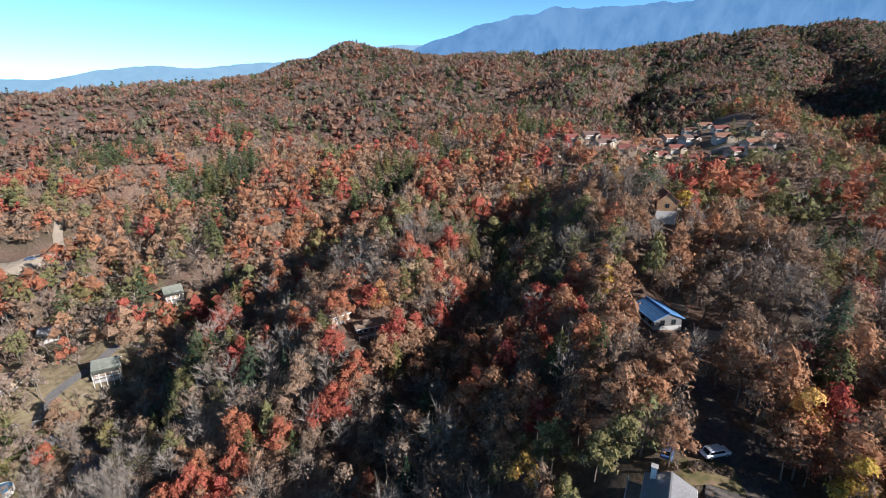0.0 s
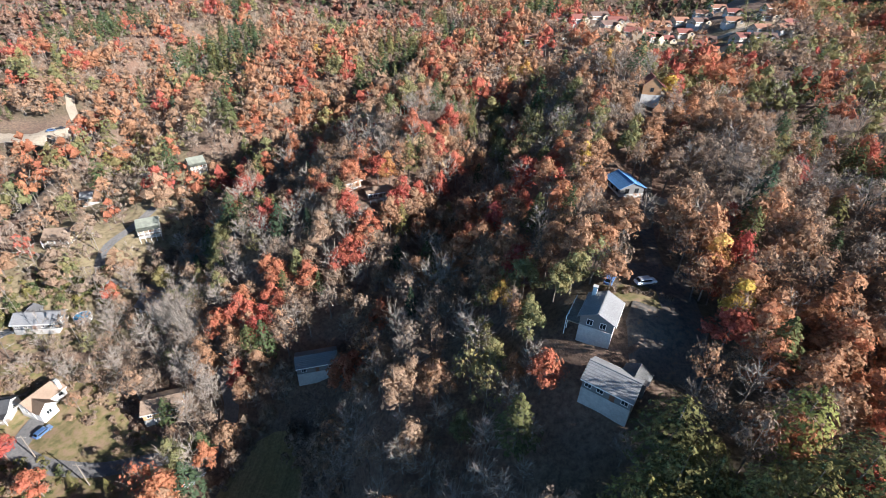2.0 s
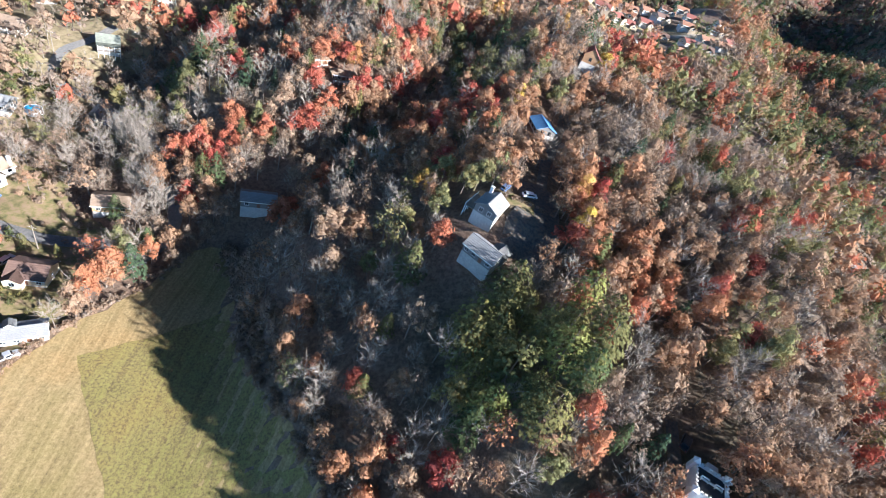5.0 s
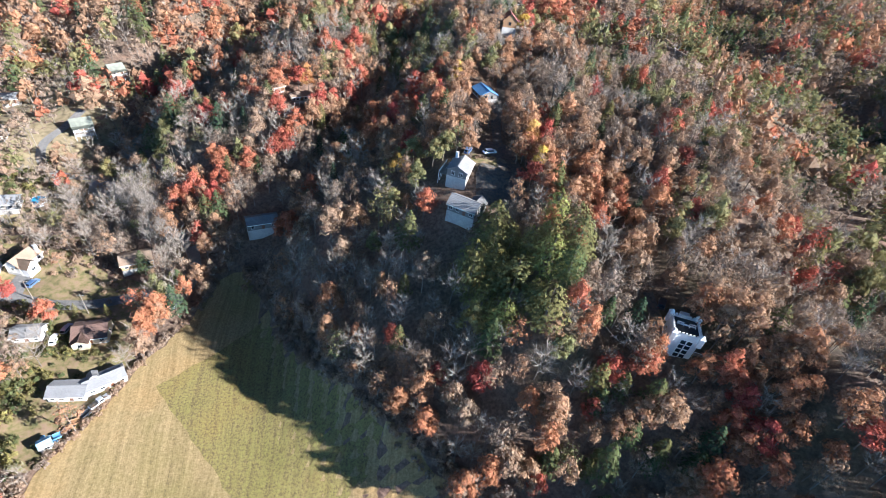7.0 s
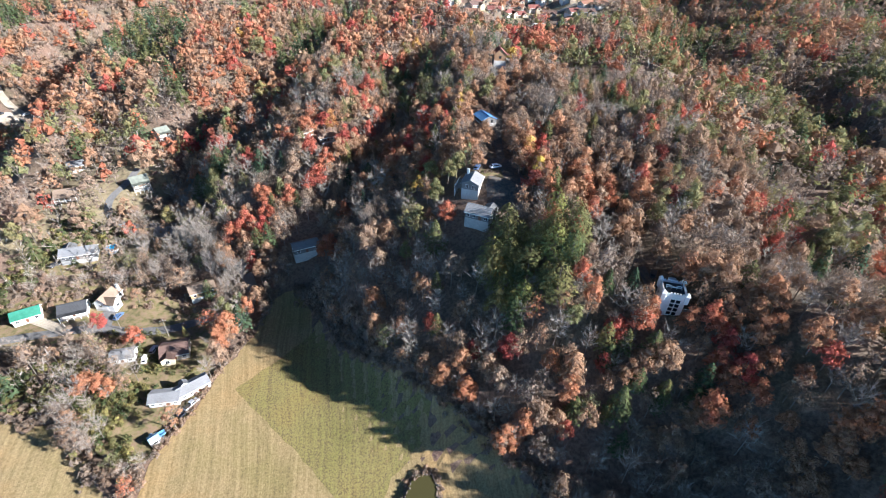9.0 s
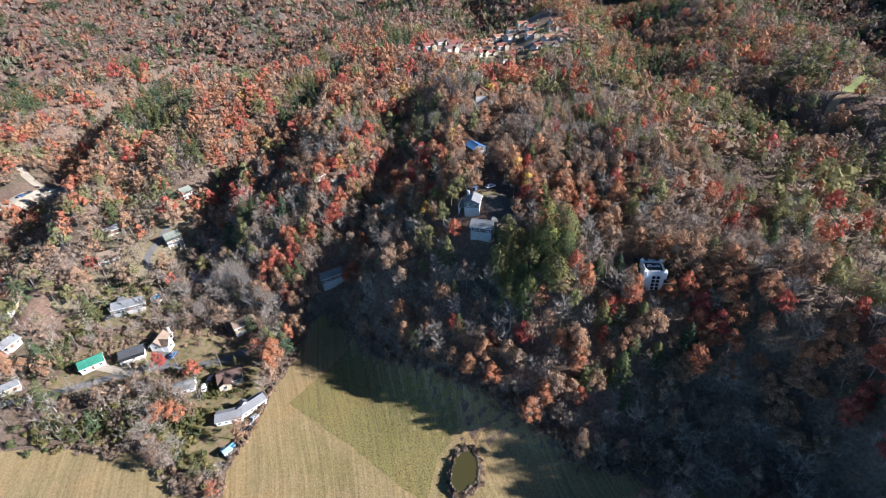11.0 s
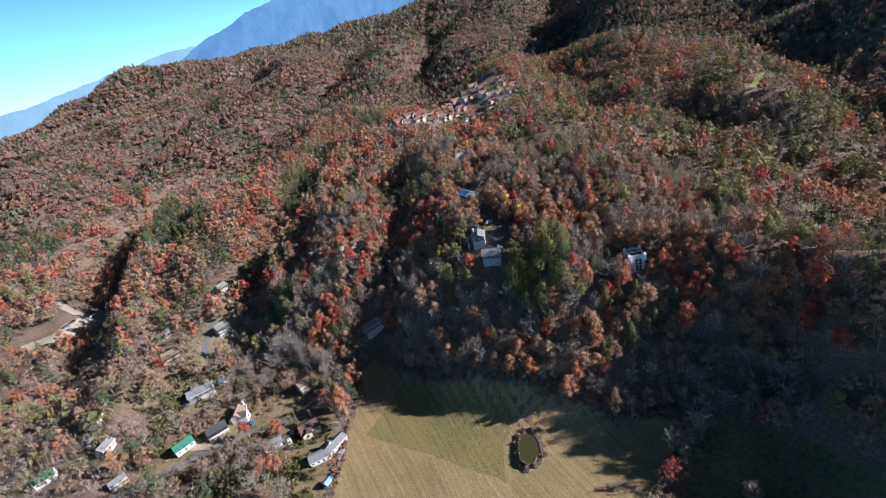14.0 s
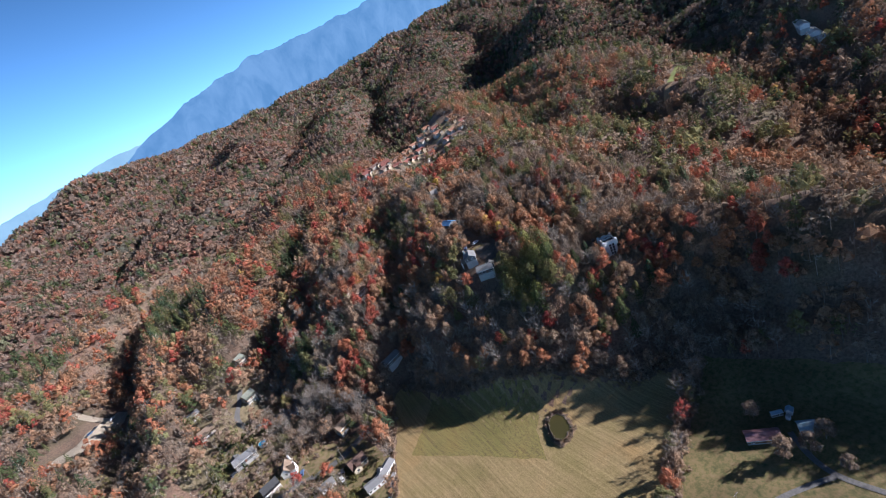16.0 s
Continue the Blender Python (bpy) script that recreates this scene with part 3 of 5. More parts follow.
road("gravel_drive", [(-250, 300), (-238, 280), (-226, 266), (-214, 262)], 5.0, GRAVEL, 0.24, "pale gravel track above the lot")
road("road", [(-236, 60), (-222, 100), (-216, 160), (-208, 230), (-204, 300), (-200, 350)], 5.0, ASPHALT, 0.3, "grey asphalt road along the shaded western creek")
road("farm_drive", [(46, -102), (40, -110), (37, -119), (40, -132), (48, -160)], 2.0, ASPHALT, 0.2, "narrow grey farm drive")
road("farm_drive", [(37, -119), (30, -115), (19, -110), (6, -108), (-10, -112)], 1.9, ASPHALT, 0.26, "grey farm drive curving past the barn")

# ---------------------------------------------------------------- the far range, where haze has taken all detail


# Self-lit: the haze over the mountains is painted into the emission colour.
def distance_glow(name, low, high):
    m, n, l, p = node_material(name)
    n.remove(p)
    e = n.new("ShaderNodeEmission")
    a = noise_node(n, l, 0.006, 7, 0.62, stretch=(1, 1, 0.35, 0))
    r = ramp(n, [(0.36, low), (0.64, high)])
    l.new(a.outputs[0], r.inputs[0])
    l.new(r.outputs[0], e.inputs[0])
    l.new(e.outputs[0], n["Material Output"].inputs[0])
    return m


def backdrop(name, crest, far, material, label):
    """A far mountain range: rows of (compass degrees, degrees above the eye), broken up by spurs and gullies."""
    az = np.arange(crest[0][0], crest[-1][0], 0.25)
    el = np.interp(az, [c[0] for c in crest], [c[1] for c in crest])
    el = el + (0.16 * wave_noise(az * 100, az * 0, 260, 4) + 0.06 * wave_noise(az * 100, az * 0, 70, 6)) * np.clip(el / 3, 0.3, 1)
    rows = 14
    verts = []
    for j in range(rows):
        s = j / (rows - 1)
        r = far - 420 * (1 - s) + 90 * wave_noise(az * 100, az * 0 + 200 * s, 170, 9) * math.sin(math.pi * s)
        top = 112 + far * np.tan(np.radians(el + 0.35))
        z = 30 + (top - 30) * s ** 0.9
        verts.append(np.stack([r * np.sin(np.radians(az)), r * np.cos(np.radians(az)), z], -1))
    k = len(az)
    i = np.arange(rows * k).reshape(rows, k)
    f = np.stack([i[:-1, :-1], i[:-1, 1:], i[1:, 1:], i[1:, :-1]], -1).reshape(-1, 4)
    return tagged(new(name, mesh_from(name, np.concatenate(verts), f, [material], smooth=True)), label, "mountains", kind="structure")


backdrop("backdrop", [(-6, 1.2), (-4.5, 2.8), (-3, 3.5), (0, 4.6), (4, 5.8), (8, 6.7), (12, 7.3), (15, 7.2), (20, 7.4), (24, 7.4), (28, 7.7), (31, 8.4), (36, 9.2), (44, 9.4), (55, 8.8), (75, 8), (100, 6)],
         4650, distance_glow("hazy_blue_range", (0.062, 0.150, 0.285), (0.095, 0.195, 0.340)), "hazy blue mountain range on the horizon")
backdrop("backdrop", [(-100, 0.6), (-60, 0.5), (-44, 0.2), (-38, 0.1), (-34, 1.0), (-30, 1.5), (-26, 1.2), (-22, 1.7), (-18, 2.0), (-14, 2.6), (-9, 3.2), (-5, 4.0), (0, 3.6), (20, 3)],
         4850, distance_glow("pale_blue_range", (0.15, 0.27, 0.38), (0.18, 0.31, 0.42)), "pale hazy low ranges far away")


# ---------------------------------------------------------------- trees


# forest trees stand close and grow tall
TALL = 1.15


class Soup:
    """Triangles of one tree, with a material slot for each and a shading normal for each corner point."""

    def __init__(self, heart=(0, 0, 5), grain=0.85):
        self.v, self.n, self.f, self.m, self.heart, self.grain = [], [], [], [], Vector(heart), grain

    def tube(self, a, b, ra, rb, sides, slot=0):
        a, b = Vector(a), Vector(b)
        q = (b - a).to_track_quat("Z", "Y")
        n0 = len(self.v)
        for p, r in ((a, ra), (b, rb)):
            for i in range(sides):
                t = 2 * math.pi * i / sides
                out = q @ Vector((math.cos(t), math.sin(t), 0))
                self.v.append(p + r * out)
                self.n.append(out)
        for i in range(sides):
            j = (i + 1) % sides
            self.f += [(n0 + i, n0 + j, n0 + sides + j), (n0 + i, n0 + sides + j, n0 + sides + i)]
            self.m += [slot, slot]

    def spray(self, at, facing, size, rng, slot=1):
        """A small uneven spray of leaves, shaded as part of the rounded crown."""
        q = facing.to_track_quat("Z", "Y")
        t = rng.uniform(0, 6.28)
        n0 = len(self.v)
        soft = ((at - self.heart).normalized() + self.grain * facing.normalized() + Vector((0, 0, 0.15))).normalized()
        for k in range(3):
            r = size * rng.uniform(0.7, 1.3)
            w = t + k * 2.094 + rng.uniform(-0.5, 0.5)
            self.v.append(at + q @ Vector((r * math.cos(w), r * math.sin(w), rng.uniform(-0.3, 0.3) * size)))
            self.n.append(soft)
        self.f.append((n0, n0 + 1, n0 + 2))
        self.m.append(slot)

    def clump(self, at, r, rng, slot=1):
        """The dense uneven inside of a lobe, behind its outer sprays."""
        n0 = len(self.v)
        for d in ((1, 0, 0), (0, 1, 0), (-1, 0, 0), (0, -1, 0), (0, 0, 0.9), (0, 0, -0.7)):
            p = at + Vector(d) * r * rng.uniform(0.7, 1.2) + rnd_dir(rng) * 0.25 * r
            self.v.append(p)
            self.n.append(((at - self.heart).normalized() + 0.7 * Vector(d)).normalized())
        for i in range(4):
            self.f += [(n0 + i, n0 + (i + 1) % 4, n0 + 4), (n0 + (i + 1) % 4, n0 + i, n0 + 5)]
            self.m += [slot, slot]

    def twig(self, a, b, width, rng, slot=0):
        n0 = len(self.v)
        side = (b - a).cross(Vector((rng.uniform(-1, 1), rng.uniform(-1, 1), rng.uniform(-1, 1)))).normalized() * width
        out = side.cross(b - a).normalized()
        if out.dot(a - self.heart) < 0:
            side, out = -side, -out
        self.v += [a - side, a + side, b]
        soft = (out + 0.8 * (a - self.heart).normalized()).normalized()
        self.n += [soft, soft, soft]
        self.f.append((n0, n0 + 1, n0 + 2))
        self.m.append(slot)

    def arrays(self):
        return np.array(self.v, np.float32), np.array(self.f, np.int32), np.array(self.m, np.int32), np.array(self.n, np.float32)


def rnd_dir(rng):
    v = Vector((rng.gauss(0, 1), rng.gauss(0, 1), rng.gauss(0, 1)))
    return v.normalized()


def broadleaf(seed, sprays, size, limbs, twigs=0, wide=3.9, tall=10.5, sides=5, inner=0, full=0.72):
    """A broad-leaved tree: leaning tapered trunk, limbs and a domed crown of lobes, with gaps between the sprays."""
    rng, s = random.Random(seed), Soup((0, 0, tall * 0.42), 0.85 if sides else 0.4)
    lean = Vector((rng.uniform(-0.5, 0.5), rng.uniform(-0.5, 0.5), 0))
    fork = Vector((0, 0, tall * 0.3)) + lean * 0.4
    tip = Vector((0, 0, tall * 0.82)) + lean
    if sides:
        s.tube((0, 0, -0.8), fork, 0.18, 0.13, sides)
        s.tube(fork, tip, 0.13, 0.03, max(3, sides - 1))
    lobes = []
    for count, reach, height in ((5, 0.62, 0.46), (4, 0.42, 0.66), (1, 0.0, 0.83)):
        for k in range(count):
            t = 6.28 * k / count + rng.uniform(-0.5, 0.5)
            r = wide * reach * rng.uniform(0.75, 1.2)
            c = Vector((r * math.cos(t), r * math.sin(t), tall * height * rng.uniform(0.9, 1.1))) + lean
            lobes.append((c, wide * rng.uniform(0.34, 0.5)))
    for k in range(limbs):
        c, r = lobes[k % len(lobes)]
        s.tube(fork.lerp(tip, rng.uniform(0, 0.5)), c, 0.06, 0.02, 3)
    for k in range(twigs):
        c, r = rng.choice(lobes)
        a = c + rnd_dir(rng) * r * 0.5
        out = (a - fork).normalized()
        s.twig(a, a + (out + 0.8 * rnd_dir(rng) + Vector((0, 0, 0.4))) * r * 0.7, 0.026, rng)
    for k in range(inner):
        c, r = lobes[(k * 3) % len(lobes)] if inner < 10 else lobes[k]
        s.clump(c, r * full, rng)
    for k in range(sprays):
        c, r = lobes[k % len(lobes)]
        d = rnd_dir(rng)
        if d.z < -0.2 and rng.random() < 0.7:
            d.z = -d.z
        p = c + d * r * rng.uniform(0.6, 1.05)
        s.spray(p, (d + 0.55 * rnd_dir(rng) + Vector((0, 0, 0.3))).normalized(), size * rng.uniform(0.7, 1.25), rng)
    return s.arrays()


def bare_tree(seed, limbs, twigs, width, tall=11.0, wide=3.4, sides=5):
    """A leafless tree: trunk, rising limbs and a haze of fine twigs."""
    rng, s = random.Random(seed), Soup((0, 0, tall * 0.4))
    lean = Vector((rng.uniform(-0.6, 0.6), rng.uniform(-0.6, 0.6), 0))
    fork, tip = Vector((0, 0, tall * 0.32)) + lean * 0.4, Vector((0, 0, tall * 0.95)) + lean
    s.tube((0, 0, -0.8), fork, 0.14, 0.09, sides)
    s.tube(fork, tip, 0.09, 0.012, max(3, sides - 1))
    ends = []
    for k in range(limbs):
        a = fork.lerp(tip, 0.8 * k / limbs) - Vector((0, 0, tall * 0.06))
        t = k * 2.4 + rng.uniform(-0.4, 0.4)
        reach = wide * rng.uniform(0.65, 1.05) * (1 - 0.5 * k / limbs)
        b = a + Vector((reach * math.cos(t), reach * math.sin(t), reach * rng.uniform(0.55, 1.1)))
        s.tube(a, b, 0.045, 0.012, 3)
        ends.append((a, b))
    for k in range(twigs):
        a, b = ends[k % len(ends)]
        p = a.lerp(b, rng.uniform(0.25, 1.0))
        out = (b - a).normalized()
        s.twig(p, p + (0.8 * out + 1.1 * rnd_dir(rng) + Vector((0, 0, 0.3))) * rng.uniform(0.6, 1.5), width, rng, 1)
    return s.arrays()


def pine(seed, whorls, per, size, tall=11.5, wide=3.5, sides=5, bare=0.28, taper=0.6):
    """A pine: straight trunk and whorls of drooping needle sprays, narrowing upwards, ragged at the edge."""
    rng, s = random.Random(seed), Soup(grain=0.85 if sides else 0.4)
    if sides:
        s.tube((0, 0, -0.8), (0, 0, tall * 0.97), 0.2, 0.03, sides)
    for k in range(whorls):
        u = k / (whorls - 1)
        z = tall * (bare + (0.98 - bare) * u)
        reach = wide * (1 - u) ** taper * rng.uniform(0.75, 1.15) + 0.25
        for i in range(per):
            t = 6.28 * i / per + k * 0.9 + rng.uniform(-0.4, 0.4)
            r = reach * rng.uniform(0.45, 1.05)
            p = Vector((r * math.cos(t), r * math.sin(t), z - 0.16 * r + rng.uniform(-0.3, 0.3)))
            s.spray(p, Vector((0.5 * math.cos(t), 0.5 * math.sin(t), rng.uniform(0.3, 1.1))), size * (0.65 + 0.5 * (1 - u)), rng)
    return s.arrays()


def shrub(seed, sprays, size):
    rng, s = random.Random(seed), Soup((0, 0, 0.2))
    for k in range(4):
        s.twig(Vector((0, 0, -0.2)), Vector((rng.uniform(-0.6, 0.6), rng.uniform(-0.6, 0.6), 1.5)), 0.05, rng)
    for k in range(sprays):
        d = rnd_dir(rng)
        d.z = abs(d.z)
        s.spray(Vector((d.x * 1.1, d.y * 1.1, 0.25 + d.z * 1.3)) * rng.uniform(0.6, 1), d + 0.7 * rnd_dir(rng), size, rng)
    return s.arrays()


def stand(name, templates, spots, materials, label, category="trees"):
    """All the trees of one kind in one mesh. spots: rows of x, y, z, scale, squash, turn, tint."""
    spots = np.asarray(spots, float)
    if not len(spots):
        return None
    V, F, M, T, N, base = [], [], [], [], [], 0
    which = np.arange(len(spots)) % len(templates)
    for k, (v, f, m, nn) in enumerate(templates):
        here = spots[which == k]
        if not len(here):
            continue
        c, s = np.cos(here[:, 5:6]), np.sin(here[:, 5:6])
        sc, sq = here[:, 3:4], here[:, 4:5]
        x = (v[None, :, 0] * c - v[None, :, 1] * s) * sc * sq + here[:, 0:1]
        y = (v[None, :, 0] * s + v[None, :, 1] * c) * sc * sq + here[:, 1:2]
        z = v[None, :, 2] * sc * TALL + here[:, 2:3]
        V.append(np.stack([x, y, z], -1).reshape(-1, 3))
        N.append(np.stack([nn[None, :, 0] * c - nn[None, :, 1] * s, nn[None, :, 0] * s + nn[None, :, 1] * c, np.broadcast_to(nn[None, :, 2], x.shape)], -1).reshape(-1, 3))
        F.append((f[None] + (np.arange(len(here)) * len(v))[:, None, None]).reshape(-1, 3) + base)
        M.append(np.tile(m, len(here)))
        T.append(np.repeat(here[:, 6], len(v)))
        base += len(here) * len(v)
    ob = new(name, mesh_from(name, np.concatenate(V), np.concatenate(F), materials, np.concatenate(M), tint=np.concatenate(T), normals=np.concatenate(N)))
    return tagged(ob, label, category, kind="stuff")


def near_line(x, y, line, width):
    best = np.full(x.shape, 1e9)
    for (x0, y0), (x1, y1) in zip(line, line[1:]):
        s = np.clip(((x - x0) * (x1 - x0) + (y - y0) * (y1 - y0)) / ((x1 - x0) ** 2 + (y1 - y0) ** 2), 0, 1)
        best = np.minimum(best, np.hypot(x - x0 - s * (x1 - x0), y - y0 - s * (y1 - y0)))
    return best < width


# Where no tree stands: (x, y, radius).
CLEARINGS = [(358, 22, 17), (31, 53, 8), (35, 43, 8), (25, 27, 6.5), (22, 34, 4), (45, 60, 7), (42, 67, 5), (44, 48, 6), (47, 54, 5), (51, 103, 7), (49, 96, 6), (47, 90, 5), (61, 95, 6), (56, 86, 4), (75.5, -11, 6.5), (73, -17, 3.5), (76, -1, 5), (72, 148, 6), (86, 206, 8), (48, 280, 10),
             (-21, 119, 4.2), (-30, 123, 2.5), (-115, 142, 6), (-111, 180, 6), (-145, 134, 6), (-33, 74, 6), (-97, 105, 6), (-76, 69, 7), (-130, 96, 9), (-119, 100, 5)]
CLEARINGS += [(28, 45, 7), (32, 34, 4.5), (26, 52, 5), (46, 92, 7), (44, 84, 5), (50, 88, 6), (-18, 111, 5), (-25, 112, 4.5), (-112, 134, 6), (-118, 133, 5), (-108, 171, 6), (-113, 171, 5), (-142, 127, 6), (-147, 127, 5),
              (-148, 156, 5), (-150, 162, 5), (-94, 99, 6), (-30, 64, 5), (-36, 64, 5), (84, 194, 7), (91, 194, 7), (48, 256, 8), (69, 138, 6), (28, 260, 7)]
TRACKS = [[(46, 44), (47, 60), (50, 80), (56, 96), (60, 110)], [(74, -12), (74, -2)], [(-54, 62), (-62, 78)], [(-104, 116), (-122, 116), (-128, 128), (-122, 142)],
          [(300, 92), (278, 88), (262, 82), (246, 66), (236, 40)], [(160, 92), (176, 82), (192, 76), (210, 78)], [(-236, 60), (-222, 100), (-216, 160), (-208, 230), (-204, 300)], [(-260, 245), (-236, 242), (-214, 262)], [(-250, 300), (-226, 266)]]
LOT_LOOP = [(-268, 226), (-234, 222), (-206, 244), (-200, 270), (-216, 282), (-240, 268), (-268, 256)]
GREEN_LOOP = [(288, 86), (312, 88), (334, 104), (330, 114), (306, 107), (287, 95)]
OPEN_LOOPS = [GREEN_LOOP, HAY_LOOP, WEST_FIELD_LOOP, PASTURE_LOOP, VILLAGE_LOOP, LOT_LOOP]
RESORT_LOOP = [(66, 330), (76, 290), (90, 262), (160, 262), (205, 270), (225, 320), (240, 400), (200, 430), (120, 400), (76, 385)]


def open_ground(x, y):
    bad = np.zeros(x.shape, bool)
    for loop in OPEN_LOOPS:
        bad |= inside(x, y, loop)
    for cx, cy, r in CLEARINGS:
        bad |= np.hypot(x - cx, y - cy) < r
    for line in TRACKS:
        bad |= near_line(x, y, line, 3.4 if line[0][0] == 300 else 2.4)
    return bad


def thinned(x, y, seed):
    """The settled western slope has gaps between its trees."""
    share = 0.2 * ease(-66, -84, x) * ease(160, 120, y) * ease(-190, -170, x)
    return np.random.default_rng(seed).random(len(x)) < share


def scatter(x0, x1, y0, y1, step, seed):
    rng = np.random.default_rng(seed)
    X, Y = np.meshgrid(np.arange(x0, x1, step), np.arange(y0, y1, step))
    X = X + rng.uniform(-0.42, 0.42, X.shape) * step + (np.arange(X.shape[0]) % 2)[:, None] * step / 2
    Y = Y + rng.uniform(-0.42, 0.42, Y.shape) * step
    return X.ravel(), Y.ravel()


def choose_kinds(x, y, seed):
    """Kind (0 leafy, 1 half bare, 2 bare, 3 pine, 4 broad pine) and tint of each tree, by where it grows."""
    rng = np.random.default_rng(seed)
    n = len(x)
    a, b, c, d, e = (wave_noise(x, y, size, 21 + k) for k, size in enumerate((62, 44, 90, 34, 70)))
    nose = ease(1.15, 0.85, np.hypot((x - 43) / 13, (y - 13) / 18) + 0.12 * d)
    west = ease(-66, -90, x) * ease(230, 180, y)
    east = ease(125, 180, x) * ease(-40, 30, y)
    middle = ease(75, 30, np.hypot(x + 25, y - 125))
    north = ease(150, 210, y)
    houses = ease(42, 15, np.hypot((x - 58) / 0.8, (y - 80) / 1.9))
    pine_p = 0.02 + (0.12 + 0.42 * ease(160, 280, y)) * ease(0.25, 0.7, c) + 0.16 * east * ease(-0.3, 0.5, d) + 0.30 * ease(30, 10, np.hypot(x - 60, y + 24)) + 0.06 * middle
    flank = ease(40, 15, x) * ease(80, 40, y) * ease(-45, -20, x)
    pine_p = pine_p * (1 - ease(-35, -50, y) * ease(80, 65, x)) * (1 - 0.7 * flank)
    bare_p = 0.16 + 0.26 * ease(0.1, -0.6, b) + 0.24 * flank + 0.24 * ease(-60, -76, x) * ease(110, 90, y) + 0.18 * west - 0.1 * houses
    half_p = 0.26 + 0.14 * ease(0.3, -0.5, a)
    u = rng.random(n)
    kind = np.where(u < pine_p, 3, np.where(u < pine_p + bare_p, 2, np.where(u < pine_p + bare_p + half_p, 1, 0)))
    kind = np.where(rng.random(n) < 0.82 * nose, 4, kind)
    warm = 0.09 * north + 0.07 * middle + 0.14 * houses + 0.10 * ease(25, 5, np.hypot((x - 88) / 1.2, y + 30))
    tint = 0.22 + 0.15 * a + 0.07 * d + 0.04 * rng.standard_normal(n) + warm
    red = rng.random(n) < 0.04 + 0.72 * ease(0.3, 0.6, b + 0.35 * middle - 0.25 * houses - 0.1 * west - 0.3 * east + 0.22 * north)
    tint = np.where(red, 0.50 + 0.12 * ease(-0.3, 0.5, d) + 0.05 * rng.random(n), np.clip(tint, 0.05, 0.5))
    olive = rng.random(n) < 0.03 + 0.72 * ease(0.3, 0.65, e + 0.15 * east + 0.12 * ease(80, 110, x)) + 0.10 * west + 0.12 * east
    tint = np.where(olive & ~red, 0.95 + 0.05 * rng.random(n), tint)
    gold = rng.random(n) < 0.007 + 0.02 * houses
    tint = np.where(gold, 0.78 + 0.07 * rng.random(n), tint)
    tint = np.where((kind == 1) & ~olive, np.clip(0.6 * tint - 0.03 + 0.06 * rng.standard_normal(n), 0.03, 0.34), tint)
    tint = np.where(kind == 2, 0.02 + 0.1 * rng.random(n), tint)
    tint = np.where(kind == 3, np.clip(0.34 + 0.22 * d + 0.14 * rng.standard_normal(n), 0.05, 0.9), tint)
    tint = np.where(kind == 4, np.clip(0.62 + 0.17 * rng.standard_normal(n), 0.2, 0.85), tint)
    return kind, tint


def grow(zone, x, y, seed, low, high, sets, labels):
    rng = np.random.default_rng(seed)
    kind, tint = choose_kinds(x, y, seed + 1)
    z = land(x, y)
    scale, squash, turn = rng.uniform(low, high, len(x)), rng.uniform(0.85, 1.2, len(x)), rng.uniform(0, 6.28, len(x))
    rows = np.stack([x, y, z, scale, squash, turn, tint], -1)
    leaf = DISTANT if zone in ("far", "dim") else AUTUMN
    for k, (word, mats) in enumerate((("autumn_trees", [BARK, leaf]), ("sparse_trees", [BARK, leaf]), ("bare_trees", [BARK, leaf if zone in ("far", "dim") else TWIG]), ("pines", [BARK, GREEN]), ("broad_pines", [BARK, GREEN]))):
        stand(word, sets[k], rows[kind == k], mats, labels[k])


LABELS = ["rust, orange and red autumn trees covering the slope", "thin grey-brown trees with few remaining leaves", "leafless grey trees with fine twigs", "dark and olive green pines among the hardwoods", "broad yellow-green pines on the ridge nose"]
NEAR_SET = [[broadleaf(s, 640, 0.36, 5, inner=10, full=0.8) for s in range(7)], [broadleaf(s, 260, 0.32, 8, 140, 3.7, inner=5, full=0.55) for s in range(10, 16)], [bare_tree(s, 15, 300, 0.04) for s in range(20, 26)],
            [pine(s, 17, 20, 0.55) for s in range(30, 35)], [pine(s, 16, 32, 0.5, 10.5, 4.2, 5, 0.3, 0.38) for s in range(40, 44)]]
MID_SET = [[broadleaf(s, 84, 0.78, 0, sides=3, wide=4.5, inner=5, full=1.0) for s in range(6)], [broadleaf(s, 56, 0.75, 0, 14, 4.1, sides=3, inner=2, full=0.7) for s in range(10, 15)], [bare_tree(s, 4, 40, 0.08, sides=3) for s in range(20, 25)],
           [pine(s, 8, 7, 1.3, sides=3) for s in range(30, 34)], [pine(s, 9, 9, 1.3, sides=3, taper=0.4) for s in range(40, 43)]]
FAR_SET = [[broadleaf(s, 14, 2.0, 0, sides=0, wide=5.4, inner=2, full=1.7) for s in range(5)], [broadleaf(s, 12, 1.9, 0, 0, 5.2, sides=0, inner=1, full=1.7) for s in range(10, 14)], [broadleaf(s, 12, 1.8, 0, 0, 5.0, sides=0) for s in range(20, 24)],
           [pine(s, 5, 5, 2.3, sides=0, wide=3.8) for s in range(30, 33)], [pine(s, 5, 5, 2.3, sides=0, wide=3.8) for s in range(40, 42)]]
DIM_SET = [[broadleaf(s + 50 * k, 7, 3.2, 0, sides=0, wide=5.8, inner=1, full=2.2) for s in range(4)] for k in range(3)] + [[pine(s, 4, 4, 3.2, sides=0, wide=4.4) for s in range(30, 32)]] * 2


def near_zone(x, y):
    return (x > -110) & (x < 150) & (y > -135) & (y < 172) & (np.hypot((x - 25) / 1.25, y - 40) < 135)


def mid_zone(x, y):
    return (x > -330) & (x < 380) & (y > -240) & (y < 470)


